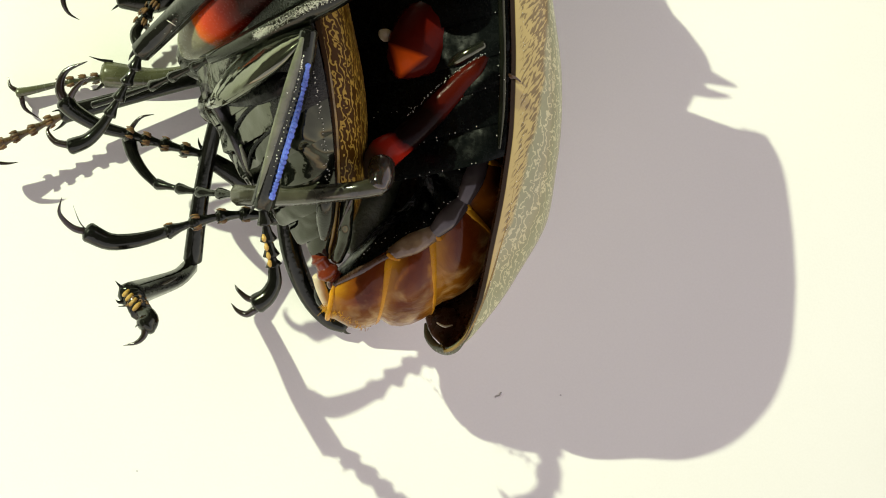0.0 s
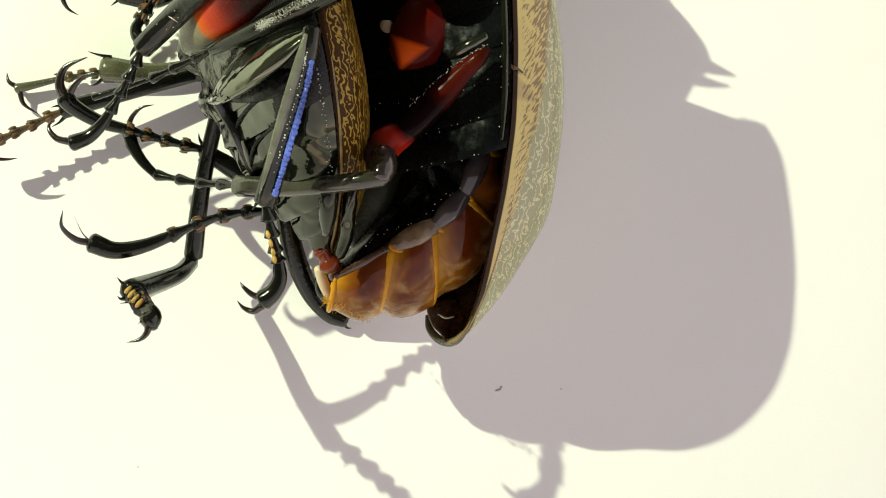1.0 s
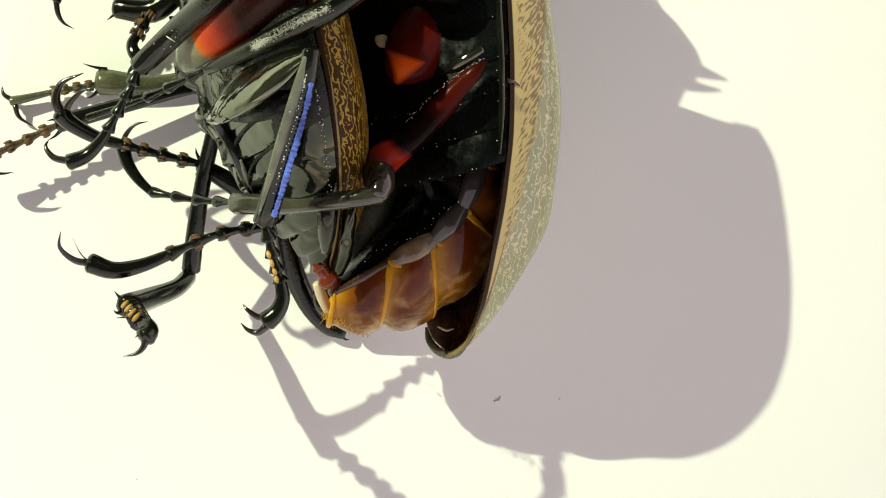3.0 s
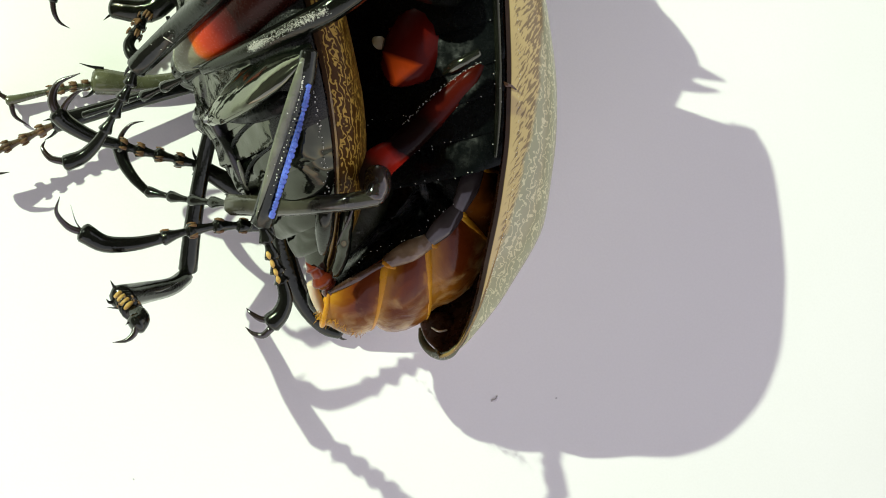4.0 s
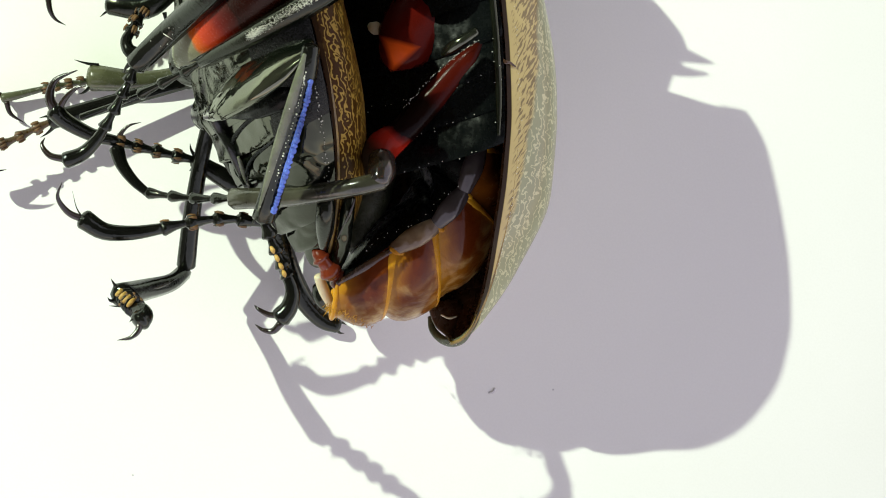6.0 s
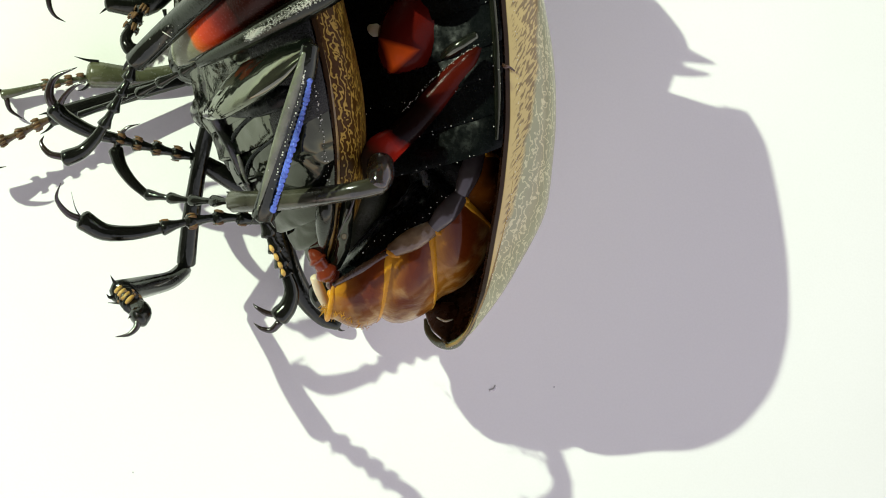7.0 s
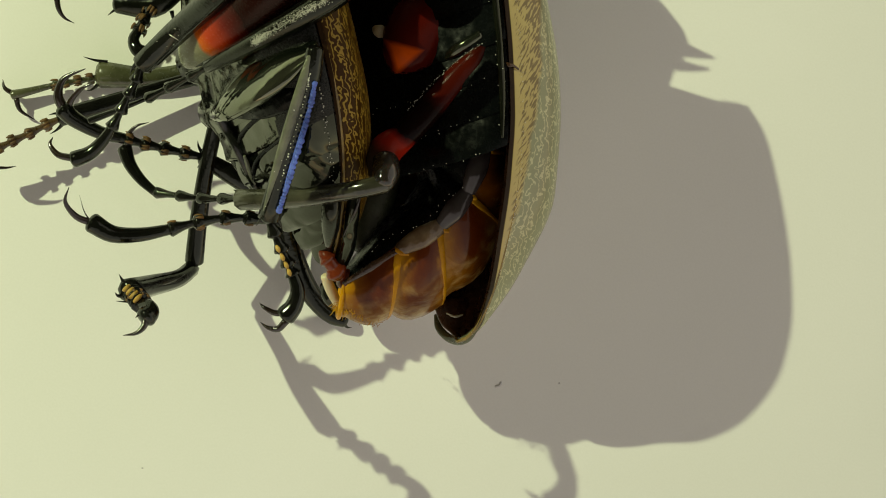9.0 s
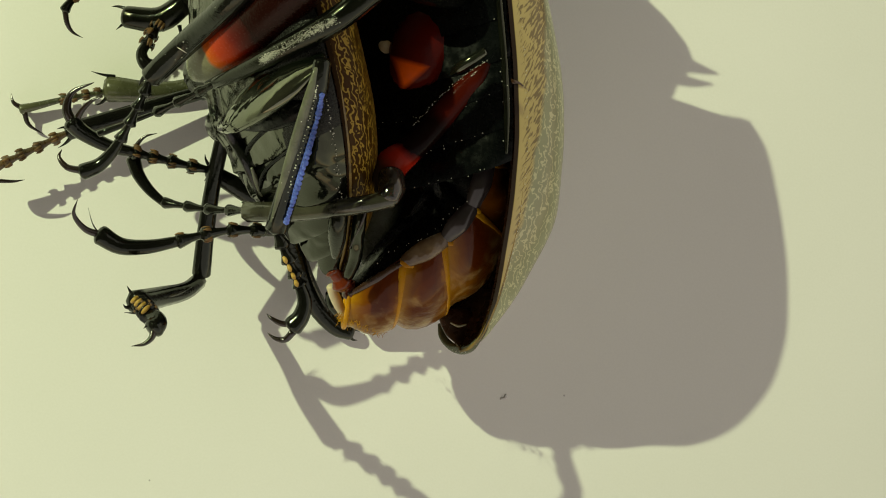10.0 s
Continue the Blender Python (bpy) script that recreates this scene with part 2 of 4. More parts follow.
CREAM = chitin("pale membrane", (0.5, 0.42, 0.28), (0.62, 0.54, 0.38), 0.4, 4.0, 0.00005, 0.3, (1, 0.6, 0.4))
LINING = chitin("dark brown wing case lining", (0.012, 0.005, 0.003), (0.06, 0.022, 0.008), 0.25, 2.0, 0.00006)
RIM = chitin("olive gold wing case rim", (0.05, 0.032, 0.008), (0.30, 0.19, 0.03), 0.12, 9.0, 0.0001, strength=0.7)
SHELL_PALE = elytron_material("pale wing case", (0.45, 0.355, 0.115), (0.16, 0.11, 0.024), (0.25, 0.265, 0.14), (0.50, 0.49, 0.28), -0.3, 0.145, 0.3, 0.80, fine=3.0)
SHELL_DARK = elytron_material("brown wing case", (0.05, 0.026, 0.004), (0.24, 0.16, 0.04), (0.035, 0.015, 0.001), (0.27, 0.18, 0.03), -2.0, 0.0, 0.0, 0.72, 1.17, 2.6)
MARK = chitin("grey pencil speck", (0.5, 0.49, 0.5), (0.62, 0.61, 0.62), 0.6)

# ---------------------------------------------------------------- building helpers (millimetres)
MM = 0.001
ORIGIN = {}


def part(name, bm, mat, parent=None, label="", origin=None, flat=False):
    """One mesh object; its vertices are given in millimetres of the place, its own origin too."""
    org = Vector(origin) if origin is not None else (ORIGIN[parent].copy() if parent else Vector((0, 0, 0)))
    bmesh.ops.recalc_face_normals(bm, faces=bm.faces)
    for v in bm.verts:
        v.co = (v.co - org) * MM
    me = bpy.data.meshes.new(name)
    bm.to_mesh(me)
    bm.free()
    for p in me.polygons:
        p.use_smooth = not flat
    me.materials.append(mat)
    ob = new(name, me)
    ORIGIN[ob] = org
    ob.parent = parent
    ob.location = (org - (ORIGIN[parent] if parent else Vector((0, 0, 0)))) * MM
    if label:
        tagged(ob, label)
    return ob


def thing(name, org, label, category, group=""):
    ob = new(name)
    ORIGIN[ob] = Vector(org)
    ob.location = Vector(org) * MM
    ob.empty_display_size = 0.005
    return tagged(ob, label, category, group)


def spline(pts, n):
    """Smooth run of n steps between each two of the points, for tuples of any length."""
    p = [np.array(q, float) for q in pts]
    p = [2 * p[0] - p[1]] + p + [2 * p[-1] - p[-2]]
    out = []
    for i in range(1, len(p) - 2):
        for k in range(n):
            t = k / n
            out.append(0.5 * (2 * p[i] + (p[i + 1] - p[i - 1]) * t + (2 * p[i - 1] - 5 * p[i] + 4 * p[i + 1] - p[i + 2]) * t * t
                              + (3 * p[i] - p[i - 1] - 3 * p[i + 1] + p[i + 2]) * t ** 3))
    return out + [p[-2]]


def tube(bm, pts, radii, sides=10, steps=4, squash=1.0, side=(0, 0, 1), blunt=True):
    """A limb along the points: round or squashed section, radius by point, closed ends. squash: thickness along `side`."""
    run = spline([(*p, r) for p, r in zip(pts, radii)], steps)
    rings = []
    for i, q in enumerate(run):
        a, c = run[max(i - 1, 0)], run[min(i + 1, len(run) - 1)]
        d = Vector(c[:3] - a[:3]).normalized()
        s = Vector(side)
        s = (s - d * s.dot(d))
        s = s.normalized() if s.length > 1e-3 else d.orthogonal().normalized()
        w = d.cross(s)
        rr = max(q[3], 0.01)
        rings.append([bm.verts.new(Vector(q[:3]) + (w * math.cos(a2) + s * squash * math.sin(a2)) * rr)
                      for a2 in (2 * math.pi * (k + 0.5) / sides for k in range(sides))])
    for r0, r1 in zip(rings, rings[1:]):
        for k in range(sides):
            bm.faces.new((r0[k], r0[(k + 1) % sides], r1[(k + 1) % sides], r1[k]))
    for ring, q, e in ((rings[0], run[0], run[1]), (rings[-1], run[-1], run[-2])):
        out, mid = Vector(q[:3] - e[:3]).normalized(), Vector(q[:3])
        if blunt and sides > 6:
            edge = [v.co.copy() for v in ring]
            for shrink, ahead in ((0.88, 0.22), (0.6, 0.4)):
                inner = [bm.verts.new(mid + (p - mid) * shrink + out * q[3] * ahead) for p in edge]
                for k in range(sides):
                    bm.faces.new((ring[k], ring[(k + 1) % sides], inner[(k + 1) % sides], inner[k]))
                ring = inner
        tip = bm.verts.new(mid + out * (q[3] * 0.5 if blunt else 0.02))
        for k in range(sides):
            bm.faces.new((ring[k], ring[(k + 1) % sides], tip))
    return bm


def limb(pts, radii, **kw):
    return tube(bmesh.new(), pts, radii, **kw)


def lerp(a, b, t):
    return a + (b - a) * t


def curve_value(keys, u):
    """Smooth value at u from (u, value) pairs: a curve through all of them that never overshoots."""
    if u <= keys[0][0]:
        return keys[0][1]
    if u >= keys[-1][0]:
        return keys[-1][1]
    k = next(i for i in range(len(keys) - 1) if u <= keys[i + 1][0])
    steep = [(b[1] - a[1]) / (b[0] - a[0]) for a, b in zip(keys, keys[1:])]
    ends = []
    for i in (k, k + 1):
        if 0 < i < len(steep):
            p, q = steep[i - 1], steep[i]
            ends.append(2 * p * q / (p + q) if p * q > 0 else 0.0)
        else:
            ends.append(steep[min(i, len(steep) - 1)])
    (u0, a), (u1, b) = keys[k], keys[k + 1]
    h = u1 - u0
    t = (u - u0) / h
    return (a * (2 * t ** 3 - 3 * t * t + 1) + b * (3 * t * t - 2 * t ** 3)
            + h * ends[0] * (t ** 3 - 2 * t * t + t) + h * ends[1] * (t ** 3 - t * t))


# ---------------------------------------------------------------- the sheet of paper
def paper_sheet():
    bm = bmesh.new()
    bmesh.ops.create_cube(bm, size=1.0)
    for v in bm.verts:
        v.co = Vector((v.co.x * 297 + 10, v.co.y * 210, v.co.z * 0.12 - 0.06))
    ob = part("paper", bm, PAPER, flat=True)
    return tagged(ob, "plain white sheet of paper lying flat", "paper", kind="structure")


def slab(name, centre, size, mat, label, category):
    """A plain board or wall with softened edges."""
    bm = bmesh.new()
    bmesh.ops.create_cube(bm, size=1.0)
    for v in bm.verts:
        v.co = Vector(c + k * d for c, k, d in zip(centre, v.co, size))
    bmesh.ops.bevel(bm, geom=bm.edges[:], offset=3.0, segments=2, affect="EDGES")
    return tagged(part(name, bm, mat, flat=True), label, category, kind="structure")


TABLE = chitin("pale laminate", (0.55, 0.54, 0.50), (0.62, 0.61, 0.57), 0.5, 3.0)
PLASTER = chitin("grey plaster", (0.15, 0.145, 0.13), (0.20, 0.195, 0.17), 0.8, 0.3)
paper_sheet()
# the sheet lies on a counter, partly open to the sky
slab("table_top", (40, 120, -15.13), (1320, 1340, 30), TABLE, "plain pale counter top under the paper", "counter")
# unseen walls and soffit, added to cut sky light and bounce the lamp
slab("shade_wall_west", (-650, 120, 409), (60, 1340, 818), PLASTER, "unseen grey side wall added to block sky light", "wall")
slab("shade_wall_north", (0, 780, 420), (1360, 60, 844), PLASTER, "unseen grey back wall added to block sky light", "wall")
slab("ceiling", (-205, 137, 850), (1310, 1225, 60), PLASTER, "unseen grey soffit added to block sky light from above", "ceiling")


# ---------------------------------------------------------------- wing cases and belly, one rule for both beetles
class Body:
    """A beetle lying on its flank: x towards its back, y towards its head, z across it. Tables run from tail (0) to shoulder (1)."""

    def __init__(self, tail, length, half, margin, back, belly, lean, roll=0.0, hollow=1.8, crown=0.8, flank=0.9, slant=0.225, squeeze=0.0, pinch=0.0):
        self.tail, self.length = Vector(tail), length
        self.half, self.margin, self.back, self.belly = half, margin, back, belly
        self.hollow, self.crown, self.flank, self.slant, self.squeeze, self.pinch = hollow, crown, flank, slant, squeeze, pinch
        self.turn = Matrix.Rotation(radians(lean), 3, "Z") @ Matrix.Rotation(radians(roll), 3, "Y")

    def at(self, u, angle, side, depth=0.0, under=False):
        """angle 0 on the midline, 90 on the margin; side +1 upper, -1 lower flank."""
        c, s = math.cos(radians(angle)), math.sin(radians(angle))
        w, xm = curve_value(self.half, u), curve_value(self.margin, u)
        run = (u - self.squeeze * max(u - 0.65, 0) ** 2) * self.length
        if under:
            d = -(curve_value(self.belly, u) - depth) * c ** 0.95
            return self.tail + self.turn @ Vector((xm + d, run + 0.42 * d, side * (w - depth) * s ** self.hollow))
        d = (curve_value(self.back, u) - depth) * (c ** self.crown - self.pinch * (2 * s * c) ** 2 * c)
        return self.tail + self.turn @ Vector((xm + d, run, side * (w - depth) * s ** self.flank))


def wing_case(body, side, shell, parent, label):
    """One wing case: a curved shell with thickness, its lining and its raised rim."""
    nu, na, thick, slant = 60, 40, 0.28, body.slant
    us = [(k / nu) ** 1.4 for k in range(nu + 1)]
    bm, inner = bmesh.new(), bmesh.new()
    grid = [[bm.verts.new(body.at(u * (1 - slant * (1 - j / na)), 90 * j / na, side)) for j in range(na + 1)] for u in us]
    under = [[inner.verts.new(body.at(u * (1 - slant * (1 - j / na)), 90 * j / na, side, thick)) for j in range(na + 1)] for u in us]
    places = [[v.co.copy() for v in row] for row in grid]
    for b, g in ((bm, grid), (inner, under)):
        for i in range(nu):
            for j in range(na):
                b.faces.new((g[i][j], g[i][j + 1], g[i + 1][j + 1], g[i + 1][j]))
        bmesh.ops.remove_doubles(b, verts=b.verts, dist=1e-4)
    uv = bm.loops.layers.uv.new("skin")
    spread = {}
    for i, row in enumerate(grid):
        run = 0.0
        for j in range(na, -1, -1):
            if j < na:
                run += (places[i][j] - places[i][j + 1]).length
            spread[tuple(round(c, 3) for c in places[i][j])] = (run, us[i] * body.length)
    for f in bm.faces:
        for loop in f.loops:
            loop[uv].uv = spread.get(tuple(round(c, 3) for c in loop.vert.co), (0.0, 0.0))
    ob = part("wing_case", bm, shell, parent, label)
    part("lining", inner, LINING, ob, "dark brown inner face")
    rim = [body.at(u, 88, side, 0.12) for u in us]
    part("rim", limb(rim, [0.12] * len(rim), sides=8, steps=1), RIM, ob, "narrow raised golden edge")
    return ob


def belly_plate(body, u0, u1, mat, parent, name, swell=0.35, a0=0, a1=89, label="", dent=0.25):
    """One plate of the underside, both flanks in one, swelling towards its hind edge, which stands proud of the next."""
    nu, na = 8, 14
    bm = bmesh.new()
    rows = []
    for i in range(nu + 1):
        t = i / nu
        u = lerp(u0, u1, t)
        lift = swell * (1 - t) ** 1.5 * min(1, t * 9 + 0.25) - dent * t ** 4
        row = []
        for j in range(-na, na + 1):
            ang = lerp(a1, a0, 1 - abs(j) / na)
            row.append(bm.verts.new(body.at(u, ang, 1 if j >= 0 else -1, -lift * (1 - 0.8 * abs(j) / na), under=True)))
        rows.append(row)
    for r0, r1 in zip(rows, rows[1:]):
        for j in range(2 * na):
            if a0 == 0 or j != na - 1:
                bm.faces.new((r0[j], r0[j + 1], r1[j + 1], r1[j]))
    bmesh.ops.remove_doubles(bm, verts=bm.verts, dist=1e-4)
    return part(name, bm, mat, parent, label)


# ---------------------------------------------------------------- legs
def tarsus(joints, last, claws, parent, r=0.3, r_last=0.4, mat=None, fuzz=True, seg_mat=None):
    """Four bead-like joints and a long claw joint; the claw joint carries the joints' and the claws' meshes."""
    mat, seg_mat = mat or LEG, seg_mat or mat or LEG
    n = len(last)
    rl = [r_last * (0.55 + 0.45 * k / (n - 1)) for k in range(n)]
    root = part("tarsus", limb(last, rl, sides=12), mat, parent, origin=joints[0])
    for a, b in zip(joints, joints[1:]):
        a, b = Vector(a), Vector(b)
        piece = limb([a, a.lerp(b, 0.45), a.lerp(b, 0.9), b], [r * 0.55, r * 0.72, r * 1.2, r * 0.8], sides=9, steps=2)
        part("tarsal_segment", piece, seg_mat, root)
        if fuzz:
            tuft = bmesh.new()
            d = (b - a).normalized()
            for k in range(5):
                out = Vector((random.uniform(-1, 1), random.uniform(-1, 1), random.uniform(-0.4, 1)))
                out = (out - d * out.dot(d)).normalized()
                s = a.lerp(b, 0.8) + out * r * 0.9
                tube(tuft, [s - d * 0.2, s + d * 0.08 + out * 0.07, s + d * 0.28 + out * 0.09], [0.12, 0.1, 0.02], sides=5, steps=1)
            part("bristles", tuft, FUZZ, root, "rusty stiff bristles")
    for pts, rc in claws:
        m = len(pts)
        part("claw", limb(pts, [rc * (1 - (k / (m - 1)) ** 1.6 * 0.93) for k in range(m)], sides=8, steps=5, blunt=False), CLAWS, root, "curved pointed claw")
    return root


def leg(parent, femur=None, tibia=None, spines=(), fmat=None, tmat=None, flat=False, beads=0, thin=0.8, face=(0, 0, 1)):
    """Thigh and shin; the shin carries its end spines and a row of tiny knobs."""
    out = []
    if femur:
        pts, radii = femur
        out.append(part("femur", limb(pts, radii, sides=16, squash=thin, side=face), fmat or LEG, parent))
    if tibia:
        pts, radii = tibia
        shin = part("tibia", limb(pts, radii, sides=7 if flat else 12, squash=0.85), tmat or LEG, parent, origin=pts[0], flat=False)
        for s in spines:
            part("spine", limb(s, [0.16 * (1 - 0.9 * k / (len(s) - 1)) for k in range(len(s))], sides=6, blunt=False), LEG, shin)
        if beads:
            a, b = Vector(pts[0]), Vector(pts[-1])
            d = (b - a).normalized()
            w = d.cross(Vector((0, 0, 1))).normalized()
            row = bmesh.new()
            for k in range(beads):
                t = 0.08 + 0.88 * k / beads
                for off, dz in ((-0.2, 0.98), (0.5, 0.86)):
                    c = a.lerp(b, t) + w * radii[1] * off + Vector((0, 0, radii[1] * dz * 0.86))
                    m = Matrix.Translation(c) @ Matrix.Diagonal((0.10, 0.10, 0.08, 1))
                    bmesh.ops.create_icosphere(row, subdivisions=1, radius=1.0, matrix=m)
            part("knob_glint_row", row, LEG, shin)
        out.append(shin)
    return out


def bead_row(name, run, n, r, spread, mat, parent, label=""):
    """Tiny pale grains scattered along a line, mostly in place of glints; spread is the width of their strip."""
    line = spline(run, 12)
    bm = bmesh.new()
    for k in range(n):
        f = min((k + random.random()) / n, 0.999) * (len(line) - 1)
        i = int(f)
        c = Vector(lerp(line[i], line[i + 1], f - i)) + Vector((random.gauss(0, spread), random.gauss(0, spread), random.gauss(0, spread * 0.3)))
        rr = r * random.uniform(0.5, 1.25)
        bmesh.ops.create_icosphere(bm, subdivisions=1, radius=rr, matrix=Matrix.Translation(c))
    return part(name, bm, mat, parent, label)


def scallops(run, n, r, mat, parent):
    """A close row of rounded scales along a line, each a part of its own."""
    line = spline(run, 12)
    for k in range(n):
        f = (k + 0.5) / n * (len(line) - 1)
        i = int(f)
        bm = bmesh.new()
        m = Matrix.Translation(lerp(line[i], line[i + 1], f - i)) @ Matrix.Rotation(random.uniform(-0.5, 0.5), 4, "Z") @ Matrix.Diagonal((random.uniform(0.8, 1.1), random.uniform(0.7, 1.1), 0.7, 1))
        bmesh.ops.create_icosphere(bm, subdivisions=1, radius=r * random.uniform(0.75, 1.1), matrix=m)
        part("scallop", bm, mat, parent)


def facet(run, r, mat, parent, label):
    """Flat shining face along a shin."""
    return part("shin_face", limb(run, [r * 0.5] + [r] * (len(run) - 2) + [r * 0.6], sides=10, squash=0.5), mat, parent, label)


# ---------------------------------------------------------------- lower beetle of the pair (the female)
FBODY = Body(tail=(-8.43, -0.53, 11.80), length=22.74,
             half=[(0.000, 0.10), (0.025, 0.79), (0.055, 1.62), (0.132, 3.74), (0.245, 6.83), (0.352, 9.19), (0.471, 10.73), (0.590, 11.26), (0.724, 11.19), (0.859, 10.76), (0.990, 9.46), (1.000, 8.52)],
             margin=[(0.000, 0.00), (0.025, -0.11), (0.055, -0.04), (0.132, -0.07), (0.245, -0.40), (0.352, -0.84), (0.471, -1.33), (0.590, -1.80), (0.724, -2.17), (0.859, -2.33), (0.990, -2.19), (1.000, -2.19)],
             back=[(0, 0.3), (0.06, 1.3), (0.2, 2.6), (0.45, 3.5), (0.8, 3.7), (1, 3.0)],
             belly=[(0, 0.3), (0.03, 0.9), (0.1, 1.9), (0.18, 2.9), (0.28, 3.8), (0.38, 4.5), (0.55, 4.9), (1, 4.6)],
             lean=6.5, roll=10.0)
female = thing("beetle", (-10.85, 7.29, 0.00), "brown maze-patterned beetle under its mate, lying on its side", "beetle", "mating beetles")
wing_case(FBODY, 1, SHELL_DARK, female, "brown wing case with a gold maze pattern")
wing_case(FBODY, -1, SHELL_DARK, female, "brown wing case with a gold maze pattern")
for u0, u1 in ((0.0, 0.07), (0.07, 0.14), (0.14, 0.22), (0.22, 0.30), (0.30, 0.38)):
    belly_plate(FBODY, u0, u1, DARK, female, "sternite", 0.22)
for name, u0, u1, swell in (("hind_coxa_plate", 0.38, 0.46, 0.3), ("metasternum", 0.46, 0.76, 0.35)):
    belly_plate(FBODY, u0, u1, PLATE, female, name, swell, a1=56, dent=0.12)
    belly_plate(FBODY, u0, u1, FLANK, female, "side_plate", swell * 0.4, a0=55, dent=0.12, label="dull grained black side plate")
belly_plate(FBODY, 0.76, 1.0, PLATE, female, "mesosternum", 0.4)
part("pronotum", limb([FBODY.at(0.98, 0, 1, 3.0), FBODY.at(1.08, 0, 1, 4.2), FBODY.at(1.32, 0, 1, 6.0)], [6.2, 6.4, 4.0], sides=24, squash=1.15), BLACK, female, "glossy black neck shield")
part("head", limb([FBODY.at(1.36, 0, 1, 6.0), FBODY.at(1.46, 0, 1, 6.5), FBODY.at(1.55, 0, 1, 7.2)], [2.6, 2.5, 1.4], sides=18, squash=1.2), BLACK, female)

for pts, radii in (([(-15.47, 8.60, 7.50), (-15.54, 8.72, 10.00), (-14.93, 8.98, 12.80)], [0.8, 1.1, 0.7]), ([(-16.38, 11.54, 8.00), (-16.47, 11.90, 10.00), (-16.00, 12.17, 12.00)], [1.2, 1.5, 0.9]), ([(-13.10, 4.20, 9.00), (-14.11, 6.25, 10.00), (-14.95, 8.12, 10.50)], [0.5, 0.8, 0.8])):
    part("coxa", limb(pts, radii, sides=14), BLACK, female)
# highlights along the rim, modelled as pale beads
bead_row("rim_glints", [FBODY.at(u, 83, 1, -0.1, under=True) for u in (0.16, 0.25, 0.34, 0.43, 0.52)], 60, 0.045, 0.08, GLINT, female)
for run, r in (([(-11.07, 9.23, 21.90), (-11.97, 8.66, 20.50), (-12.74, 8.06, 18.80), (-13.44, 7.53, 17.20), (-13.97, 6.94, 15.80), (-14.11, 6.38, 15.10)], 0.13),
               ([(-11.44, 6.87, 19.70), (-12.18, 6.36, 17.90), (-12.75, 5.92, 16.70), (-13.14, 5.36, 15.60), (-13.24, 4.75, 14.60), (-13.22, 4.03, 13.30)], 0.11)):
    part("seam", limb(run, [r * 0.6] + [r] * 4 + [r * 0.5], sides=8), SATIN, female, "dark seam between the belly plates")
# shade of the hollow behind the thigh, laid on as a black strip
part("hollow_shade", limb([(-14.48, 8.35, 16.10), (-13.12, 8.41, 18.70), (-11.82, 8.75, 20.70), (-10.26, 9.34, 22.10)], [0.3, 0.62, 0.75, 0.5], sides=14, squash=0.45), SATIN, female, "flat black strip in place of the shaded hollow behind the thigh")
part("trochanter", limb([(-15.39, 8.50, 15.60), (-14.69, 7.49, 15.00), (-14.11, 6.38, 15.10), (-13.60, 5.15, 14.50), (-13.02, 3.83, 13.10)], [0.32, 0.42, 0.36, 0.3, 0.2], sides=12), GRAINED, female, "glossy black hip joint")
part("belly_edge", limb([(-13.72, 5.84, 15.60), (-13.41, 4.95, 14.70), (-13.09, 4.03, 13.40)], [0.1, 0.17, 0.1], sides=8), SAGE, female, "pale olive edge")
# uppermost hind leg, its shin before the belly
upper_leg = leg(female, ([(-15.14, 8.73, 15.00), (-13.52, 9.66, 18.80), (-11.53, 10.56, 22.00), (-10.06, 11.28, 23.60)], [1.0, 2.6, 2.2, 0.8]),
    ([(-9.89, 11.31, 24.00), (-10.20, 9.51, 23.20), (-11.27, 5.97, 20.60), (-12.32, 2.36, 18.20)], [0.5, 0.6, 0.64, 0.7]),
    [[(-12.70, 2.39, 18.20), (-12.86, 2.10, 18.10), (-13.05, 1.84, 17.90)], [(-11.88, 2.29, 18.20), (-11.69, 1.91, 18.00), (-11.56, 1.58, 17.80)]], MIRROR, LEG, True, 0, 0.32, (-0.5, 0.7, 0.6))
facet([(-10.19, 10.93, 24.20), (-10.66, 9.19, 23.50), (-11.65, 5.90, 21.00), (-12.57, 2.42, 18.60)], 0.29, SAGE, upper_leg[1], "pale sage face of the shin")
# blue face and scales carry the sky reflection as colour
facet([(-10.05, 8.76, 23.20), (-10.39, 7.30, 22.20), (-10.94, 5.51, 20.90), (-11.94, 2.36, 18.70)], 0.16, BLUE, upper_leg[1], "blue face of the shin, sky reflection put into its colour")
scallops([(-9.88, 9.60, 23.85), (-10.05, 8.60, 23.35), (-10.45, 7.00, 22.3), (-10.96, 5.20, 21.05), (-11.48, 3.60, 19.9), (-11.80, 2.60, 19.15)], 32, 0.2, BLUE, upper_leg[1])
# white glints on the shin, modelled as pale beads
bead_row("knob_glint_row", [(-10.16, 10.05, 24.00), (-10.41, 8.76, 23.30), (-11.28, 5.72, 21.10), (-12.20, 2.55, 18.80)], 44, 0.055, 0.03, GLINT, upper_leg[1])
bead_row("knob_glint_row", [(-10.80, 8.61, 23.20), (-11.23, 7.15, 22.00), (-12.14, 4.12, 19.80), (-12.57, 2.39, 18.60)], 44, 0.042, 0.06, GLINT, upper_leg[1])
